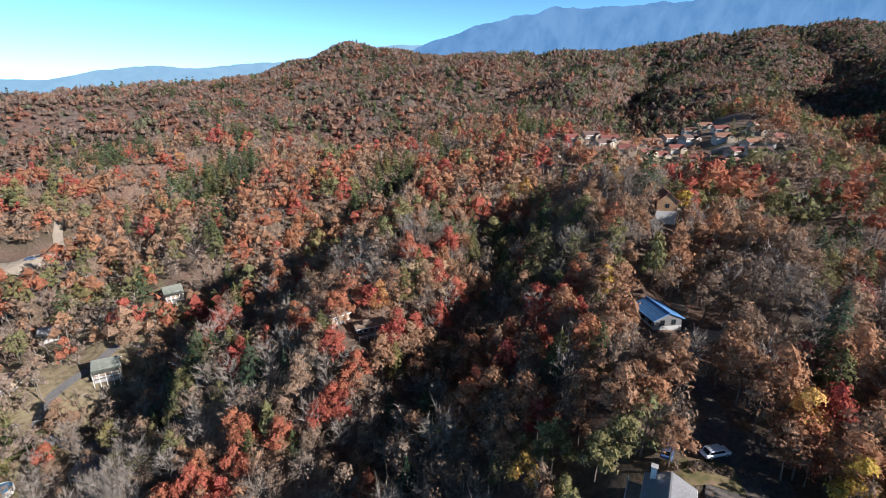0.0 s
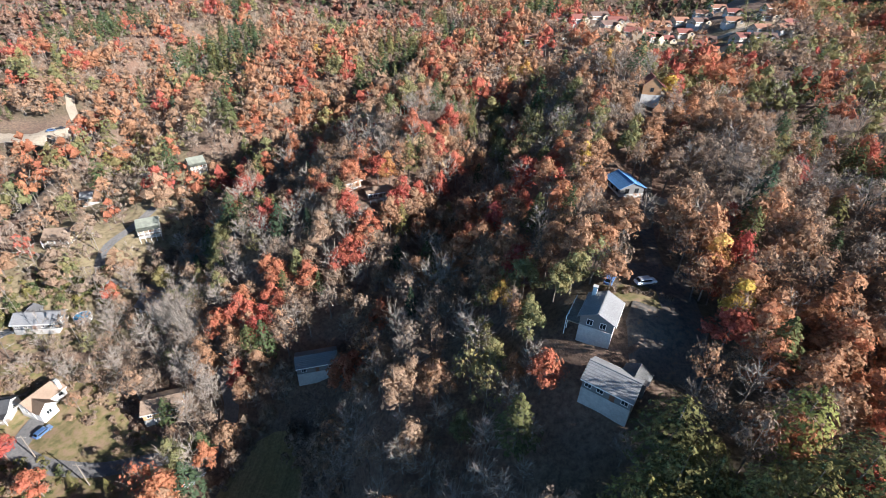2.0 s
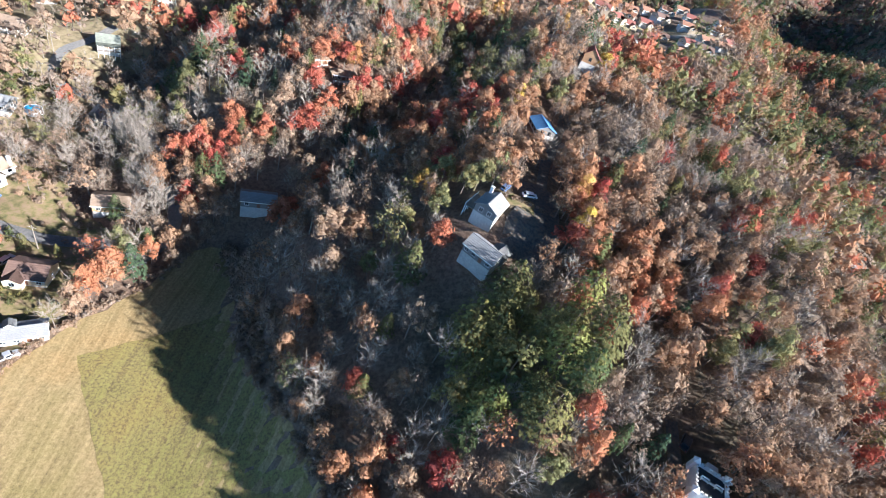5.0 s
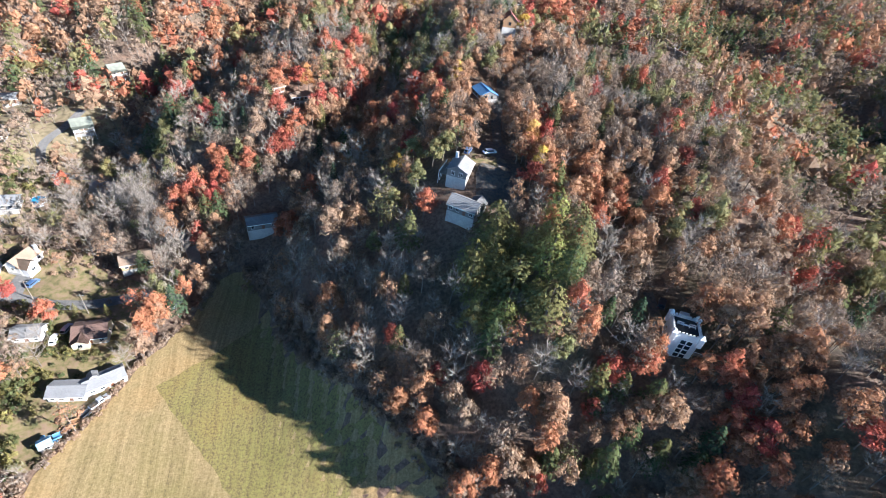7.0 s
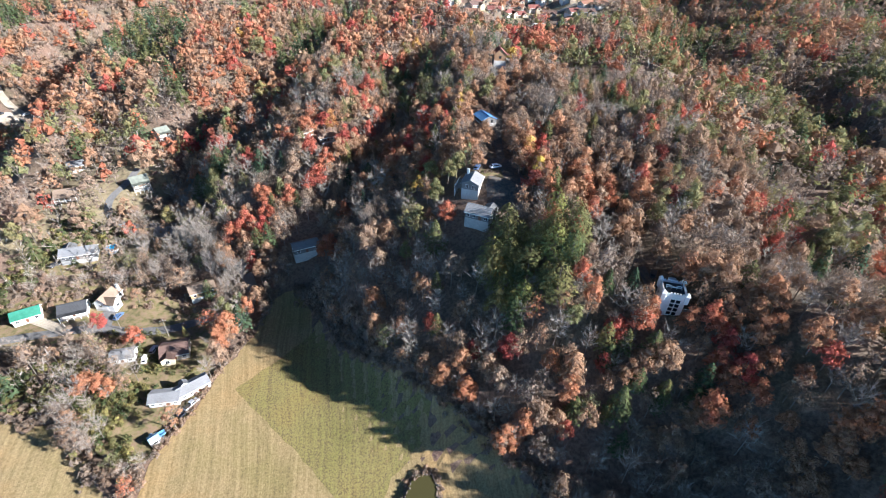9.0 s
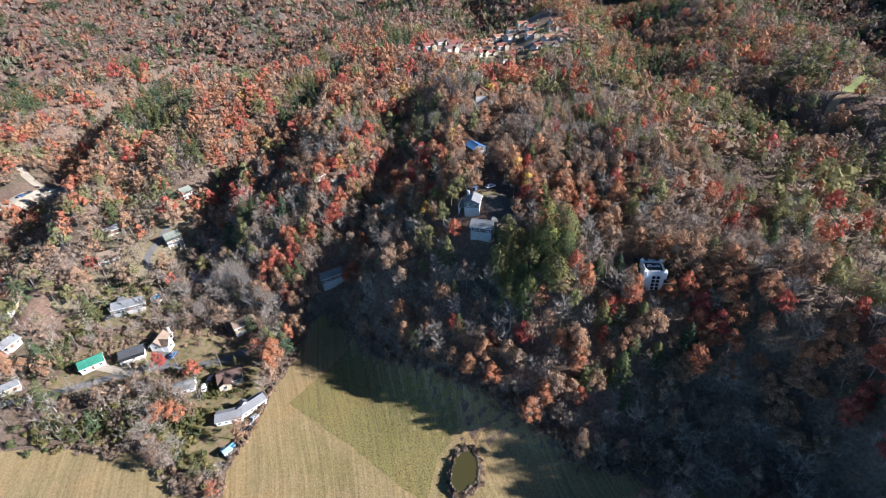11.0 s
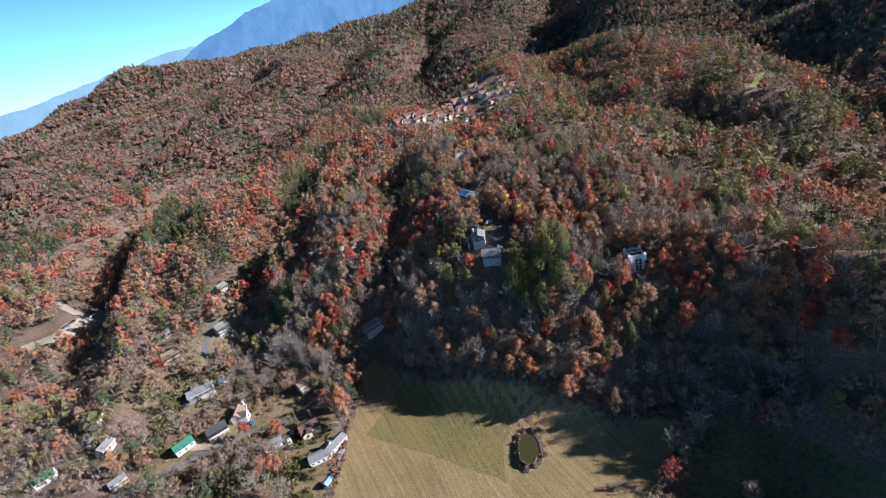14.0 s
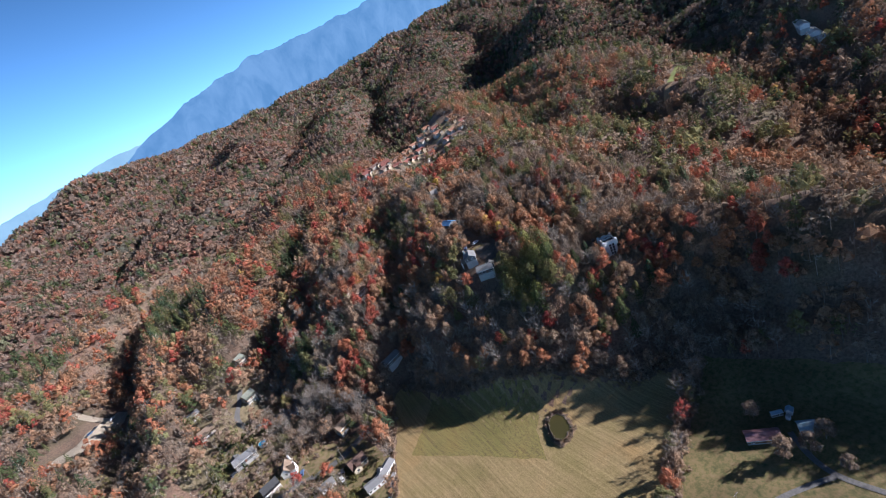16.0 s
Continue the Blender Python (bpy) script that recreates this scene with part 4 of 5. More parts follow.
def in_sight(x, y):
    az = np.degrees(np.arctan2(x + 40, y + 190))
    return (az > -50) & ((az < 78) | ((az < 100) & (np.hypot(x + 40, y + 190) < 260)))


NEAREST_LOOP = [(-12, 22), (0, -6), (12, -26), (40, -46), (70, -42), (84, -24), (82, 0), (62, 22), (40, 32), (12, 36)]


def tree_parts(kind, template, tint):
    """Trunk and crown meshes of one tree form in one tint."""
    v, f, m, nn = template
    out = []
    for slot, word, mat in ((0, "trunk", BARK), (1, "crown", (AUTUMN, AUTUMN, TWIG, GREEN, GREEN)[kind])):
        g = f[m == slot]
        used, back = np.unique(g, return_inverse=True)
        out.append((word, mesh_from(word, v[used], back.reshape(-1, 3), [mat], tint=np.full(len(used), tint), normals=nn[used])))
    return out


TREE_WORDS = [("autumn_tree", "tree with a full crown of %s autumn leaves"), ("thinning_tree", "thinning tree with a few remaining %s leaves"),
              ("bare_tree", "leafless grey tree with fine twigs"), ("pine_tree", "%s pine with drooping needle sprays"), ("pine_tree", "broad rounded %s pine on the ridge nose")]


def tint_word(kind, tint):
    if kind >= 3:
        return "dark green" if tint < 0.4 else "olive green" if tint < 0.75 else "yellow-green"
    for top, word in ((0.2, "grey-brown"), (0.33, "brown"), (0.45, "rust-brown"), (0.55, "orange"), (0.66, "scarlet"), (0.76, "crimson"), (0.84, "golden"), (0.9, "yellow")):
        if tint < top:
            return word
    return "olive"


TREE_MESHES = {}


def plant_tree(kind, form, tint, x, y, scale, squash, turn, z=None):
    """One tree as a thing of its own: an Empty at its foot with trunk and crown."""
    tint = round(tint * 16) / 16
    key = (kind, form % len(NEAR_SET[kind]), 0 if kind == 2 else tint)
    if key not in TREE_MESHES:
        TREE_MESHES[key] = tree_parts(kind, NEAR_SET[kind][key[1]], tint)
    name, label = TREE_WORDS[kind]
    ob = new(name)
    ob.empty_display_size = 0.5
    ob.matrix_world = pose(x, y, float(land(x, y)) if z is None else z, 0, 0, math.degrees(turn)) @ Matrix.Diagonal((scale * squash, scale * squash, scale * TALL, 1))
    for word, me in TREE_MESHES[key]:
        new(word, me).parent = ob
    return tagged(ob, label % tint_word(kind, tint) if "%s" in label else label, "tree", "trees on the hillside")


x, y = scatter(-112, 152, -136, 174, 5.0, 101)
keep = near_zone(x, y) & ~open_ground(x, y) & ~thinned(x, y, 7)
x, y = x[keep], y[keep]
own = inside(x, y, NEAREST_LOOP)
grow("near", x[~own], y[~own], 201, 0.66, 1.22, NEAR_SET, LABELS)
kinds, tints = choose_kinds(x[own], y[own], 211)
rng = np.random.default_rng(212)
for k, (px, py, kind, tint) in enumerate(zip(x[own], y[own], kinds, tints)):
    plant_tree(int(kind), k, float(tint), px, py, rng.uniform(0.66, 1.2) * (1.2 if kind == 4 else 1.0), rng.uniform(0.8, 1.15), rng.uniform(0, 6.28))
x, y = scatter(-330, 380, -240, 470, 6.0, 102)
keep = ~near_zone(x, y) & ~open_ground(x, y) & in_sight(x, y) & ~thinned(x, y, 6) & ~(inside(x, y, RESORT_LOOP) & (np.random.default_rng(5).random(len(x)) < 0.92))
grow("mid", x[keep], y[keep], 202, 0.7, 1.25, MID_SET, LABELS)
x, y = scatter(-900, 1250, -100, 1350, 8.8, 103)
keep = ~mid_zone(x, y) & in_sight(x, y) & (np.hypot(x, y) < 1350)
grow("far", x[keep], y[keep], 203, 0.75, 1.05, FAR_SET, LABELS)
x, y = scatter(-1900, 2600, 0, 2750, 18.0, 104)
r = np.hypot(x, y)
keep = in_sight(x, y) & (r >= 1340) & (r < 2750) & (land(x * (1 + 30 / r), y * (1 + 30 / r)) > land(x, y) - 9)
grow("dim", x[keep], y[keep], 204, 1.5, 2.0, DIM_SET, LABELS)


# ---------------------------------------------------------------- buildings and other things


def part(name, bm, material, parent, label=""):
    """One bmesh as one mesh object under a thing or a part."""
    bmesh.ops.recalc_face_normals(bm, faces=bm.faces[:])
    me = bpy.data.meshes.new(name)
    bm.to_mesh(me)
    bm.free()
    me.materials.append(material)
    ob = new(name, me)
    ob.parent = parent
    return tagged(ob, label)


def thing(name, m, label, category, group=""):
    ob = new(name)
    ob.empty_display_size = 0.5
    ob.matrix_world = m
    return tagged(ob, label, category, group)


def block(x0, x1, y0, y1, z0, z1, bm=None, bevel=0.0):
    b = bm or bmesh.new()
    made = bmesh.ops.create_cube(b, size=1)["verts"]
    for v in made:
        v.co = Vector((x0 if v.co.x < 0 else x1, y0 if v.co.y < 0 else y1, z0 if v.co.z < 0 else z1))
    if bevel:
        edges = list({e for v in made for e in v.link_edges})
        bmesh.ops.bevel(b, geom=edges, offset=bevel, segments=1, affect="EDGES")
    return b


def prism(points, y0, y1, bm=None):
    """A shape drawn in x and z, drawn out from y0 to y1."""
    b = bm or bmesh.new()
    a = [b.verts.new((x, y0, z)) for x, z in points]
    c = [b.verts.new((x, y1, z)) for x, z in points]
    b.faces.new(a)
    b.faces.new(c[::-1])
    for i in range(len(points)):
        j = (i + 1) % len(points)
        b.faces.new((a[j], a[i], c[i], c[j]))
    return b


def turned(bm, m):
    bmesh.ops.transform(bm, matrix=m, verts=bm.verts[:])
    return bm


def ground_at(x, y, reach=3.0):
    return max(float(land(x + a, y + b)) for a in (-reach, 0, reach) for b in (-reach, 0, reach))


def window(parent, m, w, h, frame_mat):
    """A window in a wall, facing -y in the pose m: frame and pane."""
    f = 0.09
    b = block(-w / 2 - f, w / 2 + f, -0.07, 0.05, -h / 2 - f, -h / 2)
    block(-w / 2 - f, w / 2 + f, -0.07, 0.05, h / 2, h / 2 + f, b)
    block(-w / 2 - f, -w / 2, -0.07, 0.05, -h / 2, h / 2, b)
    block(w / 2, w / 2 + f, -0.07, 0.05, -h / 2, h / 2, b)
    block(-0.03, 0.03, -0.06, 0.05, -h / 2, h / 2, b)
    win = part("window", turned(b, m), frame_mat, parent)
    part("pane", turned(block(-w / 2, w / 2, -0.03, 0.0, -h / 2, h / 2), m), GLASS, win)


def roof_slope(parent, L, W, h, rise, side, over, mat, x0=0.0):
    """One slope of a gable roof, with thickness and stepped courses."""
    half = W / 2 + over
    z_e = h - rise / (W / 2) * over
    top, n = [], 7
    for k in range(n):
        for s, up in ((k / n, 0.17), ((k + 1) / n, 0.11)):
            top.append((side * half * (1 - s), z_e + (h + rise - z_e) * s + up))
    profile = [(side * half, z_e)] + top + [(0.0, h + rise)]
    b = prism(profile, x0 - L / 2 - over * 0.7, x0 + L / 2 + over * 0.7)
    return part("roof_slope", turned(b, Matrix(((0, 1, 0, 0), (1, 0, 0, 0), (0, 0, 1, 0), (0, 0, 0, 1)))), mat, parent)


def gable_body(L, W, h, rise, x0=0.0, low=-3.0):
    b = bmesh.new()
    pts = [(-W / 2, low), (W / 2, low), (W / 2, h), (0, h + rise), (-W / 2, h)]
    prism(pts, x0 - L / 2, x0 + L / 2, b)
    return turned(b, Matrix(((0, 1, 0, 0), (1, 0, 0, 0), (0, 0, 1, 0), (0, 0, 0, 1))))


def house(label, x, y, turn, L, W, h, rise, wall, roof, trim=TRIM, front=3, side=1, chimney=None, porch=0.0, over=0.5, z=None, name="house", category="house", group="", dormer=None, storeys=1, deck_back=0.0, wing=None, door=True):
    """A gabled house: ridge along its own x, front towards its own -y."""
    base = ground_at(x, y, min(L, W) * 0.35) + 0.15 if z is None else z
    ob = thing(name, pose(x, y, base, 0, 0, turn), label, category, group)
    part("wall", gable_body(L, W, h, rise), wall, ob)
    part("foundation", block(-L / 2 - 0.06, L / 2 + 0.06, -W / 2 - 0.06, W / 2 + 0.06, -4.0, 0.25), CONCRETE, ob)
    for s in (-1, 1):
        roof_slope(ob, L, W, h, rise, s, over, roof)
    part("ridge_cap", block(-L / 2 - over * 0.7, L / 2 + over * 0.7, -0.14, 0.14, h + rise + 0.06, h + rise + 0.2), roof, ob)
    for s in (-1, 1):
        part("fascia", block(-L / 2 - over * 0.7, L / 2 + over * 0.7, s * (W / 2 + over) - 0.06, s * (W / 2 + over) + 0.06, h - rise / (W / 2) * over - 0.16, h - rise / (W / 2) * over + 0.06), trim, ob)
    for st in range(storeys):
        zc = (st + 0.56) * h / storeys
        for s, yaw in ((-1, 0), (1, 180)):
            for k in range(front):
                xc = (k + 0.5) / front * L - L / 2
                if door and st == 0 and s == -1 and k == front // 2:
                    d = part("door", block(xc - 0.48, xc + 0.48, -W / 2 - 0.06, -W / 2 + 0.05, 0.25, 2.3), DOOR, ob)
                    part("door_handle", block(xc + 0.34, xc + 0.4, -W / 2 - 0.12, -W / 2 - 0.06, 1.15, 1.3), DARK_TRIM, d)
                    continue
                window(ob, pose(xc, s * W / 2, zc, 0, 0, yaw), 1.1, 1.25, trim)
        for s, yaw in ((-1, -90), (1, 90)):
            for k in range(side):
                yc = ((k + 0.5) / side - 0.5) * W * 0.8
                window(ob, pose(s * L / 2, yc, zc, 0, 0, yaw), 1.0, 1.2, trim)
    if chimney:
        cx, cy = chimney
        c = part("chimney", block(cx - 0.4, cx + 0.4, cy - 0.4, cy + 0.4, 0, h + rise + 0.9), WALL_WHITE if wall in (WALL_WHITE, WALL_GREY) else STONE, ob)
        part("chimney_cap", block(cx - 0.5, cx + 0.5, cy - 0.5, cy + 0.5, h + rise + 0.9, h + rise + 1.05), CONCRETE, c)
    for depth, s in ((porch, -1), (deck_back, 1)):
        if depth:
            y0, y1 = sorted((s * W / 2, s * (W / 2 + depth)))
            deck = part("porch", block(-L / 2, L / 2, y0, y1, 0.05, 0.22), DECK, ob)
            for k in range(5):
                px, py = -L / 2 + 0.1 + k * (L - 0.2) / 4, s * (W / 2 + depth - 0.1)
                part("post", block(px - 0.07, px + 0.07, py - 0.07, py + 0.07, -3.5, 2.3 if depth < 2.6 else 1.15), trim, deck)
            for zz in (0.75, 1.1):
                part("rail", block(-L / 2, L / 2, s * (W / 2 + depth - 0.1) - 0.03, s * (W / 2 + depth - 0.1) + 0.03, zz - 0.04, zz + 0.04), trim, deck)
            if depth < 2.6:
                b = bmesh.new()
                ya, yb = s * W / 2, s * (W / 2 + depth + 0.3)
                v = [b.verts.new(c) for c in ((-L / 2 - 0.3, ya, h - 0.02), (L / 2 + 0.3, ya, h - 0.02), (L / 2 + 0.3, yb, 2.35), (-L / 2 - 0.3, yb, 2.35))]
                b.faces.new(v)
                bmesh.ops.solidify(b, geom=b.faces[:], thickness=0.12)
                part("porch_roof", b, roof, ob)
    if dormer:
        for dx, s in dormer:
            m = pose(dx, s * W * 0.2, h + rise * 0.35, 0, 0, 90 if s < 0 else -90)
            b = turned(gable_body(W * 0.45, 2.2, 1.0, 0.8, 0, -1), pose(dx, s * W * 0.26, h + rise * 0.25, 0, 0, 90))
            dm = part("dormer", b, wall, ob)
            for q in (-1, 1):
                r = bmesh.new()
                v = [r.verts.new(c) for c in ((-W * 0.24, 0, 1.85), (W * 0.28, 0, 1.85), (W * 0.28, q * 1.4, 0.85), (-W * 0.24, q * 1.4, 0.85))]
                r.faces.new(v)
                bmesh.ops.solidify(r, geom=r.faces[:], thickness=-0.12)
                part("dormer_roof", turned(r, pose(dx, s * W * 0.26, h + rise * 0.25, 0, 0, 90 if s > 0 else -90)), roof, dm)
    if wing:
        # a lower gabled wing across one end: (offset along x, length out, width, towards)
        wx, wl, ww, s = wing
        b = turned(gable_body(wl, ww, h, ww / W * rise), pose(wx, s * (W / 2 + wl / 2 - 0.6), 0, 0, 0, 90))
        wg = part("wing", b, wall, ob)
        for q in (-1, 1):
            r = bmesh.new()
            up, o = ww / W * rise, 0.45
            e = ww / 2 + o
            v = [r.verts.new(c) for c in ((-wl / 2 - W * 0.42, 0, h + up + 0.05), (wl / 2 + o, 0, h + up + 0.05), (wl / 2 + o, q * e, h - up / (ww / 2) * o + 0.05), (-wl / 2 - 0.3, q * e, h - up / (ww / 2) * o + 0.05))]
            r.faces.new(v)
            bmesh.ops.solidify(r, geom=r.faces[:], thickness=-0.15)
            part("wing_roof", turned(r, pose(wx, s * (W / 2 + wl / 2 - 0.6), 0, 0, 0, 90 if s > 0 else -90)), roof, wg)
        window(ob, pose(wx, s * (W / 2 + wl - 0.6), 1.6, 0, 0, 0 if s < 0 else 180), 1.3, 1.3, trim)
    return ob


def tower_house(x, y, turn, base):
    """A tall white house with battlements: corner turrets, a flat roof deck and a wall of windows."""
    ob = thing("tower_house", pose(x, y, base, 0, 0, turn), "tall white castle-like house with corner turrets and roof deck", "house")
    W, D, H = 6.4, 6.6, 7.2
    part("wall", block(-W / 2, W / 2, -D / 2, D / 2, -3, H), WALL_WHITE, ob)
    part("roof_deck", block(-W / 2 + 0.25, W / 2 - 0.25, -D / 2 + 0.25, D / 2 - 0.25, H, H + 0.12), ROOF_DARK, ob, "dark flat roof deck")
    for s in (-1, 1):
        par = part("parapet", block(-W / 2, W / 2, s * (D / 2 - 0.12) - 0.12, s * (D / 2 - 0.12) + 0.12, H, H + 0.75), WALL_WHITE, ob)
        for k in range(6):
            cx = -W / 2 + 1.1 + k * (W - 2.2) / 5
            part("merlon", block(cx - 0.2, cx + 0.2, s * (D / 2 - 0.12) - 0.13, s * (D / 2 - 0.12) + 0.13, H + 0.75, H + 1.2), WALL_WHITE, par)
        par = part("parapet", block(s * (W / 2 - 0.12) - 0.12, s * (W / 2 - 0.12) + 0.12, -D / 2 + 0.24, D / 2 - 0.24, H, H + 0.75), WALL_WHITE, ob)
        for k in range(6):
            cy = -D / 2 + 1.1 + k * (D - 2.2) / 5
            part("merlon", block(s * (W / 2 - 0.12) - 0.13, s * (W / 2 - 0.12) + 0.13, cy - 0.2, cy + 0.2, H + 0.75, H + 1.2), WALL_WHITE, par)
        for q in (-1, 1):
            t = part("turret", block(s * W / 2 - 0.6, s * W / 2 + 0.6, q * D / 2 - 0.6, q * D / 2 + 0.6, H - 1.9, H + 1.0, bevel=0.1), WALL_WHITE, ob)
            c = bmesh.new()
            bmesh.ops.create_cone(c, cap_ends=True, segments=4, radius1=1.0, radius2=0.05, depth=1.0, matrix=pose(s * W / 2, q * D / 2, H + 1.5, 0, 0, 45))
            part("turret_roof", c, TRIM, t)
    for r in range(4):
        for c in (-1, 1):
            xc, zc = c * 0.72 + 0.5, 1.1 + r * 1.5
            b = block(xc - 0.66, xc + 0.66, -D / 2 - 0.1, -D / 2 + 0.02, zc - 0.68, zc + 0.68)
            win = part("window", b, TRIM, ob)
            part("pane", block(xc - 0.56, xc + 0.56, -D / 2 - 0.14, -D / 2 - 0.09, zc - 0.57, zc + 0.57), GLASS, win)
    for r in range(2):
        for s, yaw in ((-1, -90), (1, 90)):
            for k in (-1, 1):
                window(ob, pose(s * W / 2, k * 1.4, 1.8 + r * 2.7, 0, 0, yaw), 0.8, 1.2, TRIM)
    part("entry_tower", block(-1.1, 1.1, D / 2 - 0.1, D / 2 + 1.3, -3, H + 1.0, bevel=0.08), WALL_WHITE, ob)
    part("entry_door", block(-0.55, 0.55, D / 2 + 1.3, D / 2 + 1.38, 0.3, 2.5), DOOR, ob)
    b = block(W / 2 + 0.2, W / 2 + 4.4, -D / 2 + 0.5, -D / 2 + 1.7, 1.9, 2.05)
    walk_way = part("walkway", b, DECK, ob, "raised timber walkway beside the house")
    for k in range(4):
        px = W / 2 + 0.5 + k * 1.25
        part("post", block(px - 0.06, px + 0.06, -D / 2 + 0.5, -D / 2 + 0.62, -3.5, 3.0), WOOD, walk_way)
    part("rail", block(W / 2 + 0.2, W / 2 + 4.4, -D / 2 + 0.5, -D / 2 + 0.6, 2.9, 3.0), TRIM, walk_way)
    return ob


def deck_furniture(name, x, y, z, turn, label):
    """A low bench with slatted seat and back."""
    ob = thing(name, pose(x, y, z, 0, 0, turn), label, "bench", "benches on the roof deck")
    for k in range(3):
        part("slat", block(-0.8, 0.8, -0.3 + k * 0.2, -0.14 + k * 0.2, 0.4, 0.45), TRIM, ob)
    for k in range(2):
        part("back_slat", block(-0.8, 0.8, 0.3, 0.34, 0.55 + k * 0.2, 0.7 + k * 0.2), TRIM, ob)
    for s in (-1, 1):
        for q in (-0.25, 0.3):
            part("leg", block(s * 0.72 - 0.04, s * 0.72 + 0.04, q - 0.04, q + 0.04, 0, 0.9 if q > 0 else 0.4), TRIM, ob)
    return ob


def car(name, label, x, y, turn, paint, long=4.6, tall=1.5, pickup=False, lift=0.25):
    """A parked car or pickup: body, cabin with windows, lamps and wheels."""
    ob = thing(name, pose(x, y, ground_at(x, y, 0.9) + lift, 0, 0, turn), label, "car", "parked vehicles")
    W, L = 1.8, long
    body = part("body", block(-L / 2, L / 2, -W / 2, W / 2, 0.3, tall * 0.6, bevel=0.13), paint, ob)
    c0, c1 = (-L * 0.08, L * 0.2) if pickup else (-L * 0.42, L * 0.2)
    b = bmesh.new()
    lo, hi = tall * 0.58, tall
    pts = [(c0, lo), (c1 + 0.45, lo), (c1, hi), (c0 + (0.1 if pickup else 0.4), hi)]
    prism(pts, -W / 2 + 0.12, W / 2 - 0.12, b)
    bmesh.ops.bevel(b, geom=b.edges[:], offset=0.06, segments=1, affect="EDGES")
    cabin = part("cabin", b, paint, body)
    for s in (-1, 1):
        g = prism([(c0 + 0.3, lo + 0.08), (c1 + 0.25, lo + 0.08), (c1 - 0.05, hi - 0.1), (c0 + 0.45, hi - 0.1)], s * (W / 2 - 0.115) - 0.015, s * (W / 2 - 0.115) + 0.015)
        part("side_window", g, GLASS, ob)
    for xa, za, xb, zb in ((c1 + 0.42, lo + 0.06, c1 + 0.03, hi - 0.06), (c0 + 0.02, lo + 0.06, c0 + (0.08 if pickup else 0.37), hi - 0.06)):
        g = bmesh.new()
        o = 0.02 if xa > 0 else -0.02
        v = [g.verts.new(q) for q in ((xa + o, -W / 2 + 0.25, za), (xa + o, W / 2 - 0.25, za), (xb + o, W / 2 - 0.3, zb), (xb + o, -W / 2 + 0.3, zb))]
        g.faces.new(v)
        bmesh.ops.solidify(g, geom=g.faces[:], thickness=0.03)
        part("windscreen", g, GLASS, ob)
    if pickup:
        part("load_bed", block(-L / 2 + 0.12, c0 - 0.08, -W / 2 + 0.14, W / 2 - 0.14, tall * 0.6, tall * 0.6 + 0.02), DARK_TRIM, ob)
    for s in (-1, 1):
        part("headlight", block(L / 2 - 0.05, L / 2 + 0.02, s * 0.62 - 0.16, s * 0.62 + 0.16, 0.58, 0.74), TRIM, ob)
        part("tail_light", block(-L / 2 - 0.02, -L / 2 + 0.05, s * 0.66 - 0.12, s * 0.66 + 0.12, 0.6, 0.78), PAINT_RED, ob)
        for q in (-1, 1):
            t = bmesh.new()
            bmesh.ops.create_cone(t, cap_ends=True, segments=14, radius1=0.33, radius2=0.33, depth=0.22, matrix=pose(q * L * 0.31, s * (W / 2 - 0.08), 0.33, 90, 0, 0))
            wheel = part("wheel", t, RUBBER, ob)
            t = bmesh.new()
            bmesh.ops.create_cone(t, cap_ends=True, segments=10, radius1=0.19, radius2=0.19, depth=0.25, matrix=pose(q * L * 0.31, s * (W / 2 - 0.08), 0.33, 90, 0, 0))
            part("rim", t, PAINT_SILVER, wheel)
    return ob


def pool(x, y, r):
    base = ground_at(x, y, 2) - 0.1
    ob = thing("swimming_pool", pose(x, y, base), "round above-ground swimming pool with blue water", "pool")
    b = bmesh.new()
    inner = [bmesh.ops.create_circle(b, segments=28, radius=q, matrix=Matrix.Translation((0, 0, z)))["verts"] for q, z in ((r, -0.8), (r, 1.25), (r - 0.18, 1.25), (r - 0.18, 0.9))]
    for a, c in zip(inner, inner[1:]):
        for i in range(28):
            j = (i + 1) % 28
            b.faces.new((a[i], a[j], c[j], c[i]))
    part("pool_wall", b, TRIM, ob)
    w = bmesh.new()
    bmesh.ops.create_circle(w, cap_ends=True, segments=28, radius=r - 0.17, matrix=Matrix.Translation((0, 0, 1.1)))
    part("water", w, POOL_WATER, ob)
    for s in (-0.25, 0.25):
        part("ladder_rail", block(r - 0.35, r + 0.1, s - 0.03, s + 0.03, 0, 1.9), POLE, ob)
    return ob


def utility_pole(x, y, tall, label):
    base = float(land(x, y))
    ob = thing("utility_pole", pose(x, y, base), label, "pole", "utility poles")
    c = bmesh.new()
    bmesh.ops.create_cone(c, cap_ends=True, segments=8, radius1=0.16, radius2=0.1, depth=tall + 1, matrix=Matrix.Translation((0, 0, tall / 2 - 0.5)))
    part("post", c, POLE, ob)
    arm = part("crossarm", block(-1.1, 1.1, -0.06, 0.06, tall - 0.9, tall - 0.75), POLE, ob)
    for s in (-1, -0.5, 0.5, 1):
        c = bmesh.new()
        bmesh.ops.create_cone(c, cap_ends=True, segments=6, radius1=0.05, radius2=0.03, depth=0.18, matrix=Matrix.Translation((s, 0, tall - 0.66)))
        part("insulator", c, TRIM, arm)
    return ob


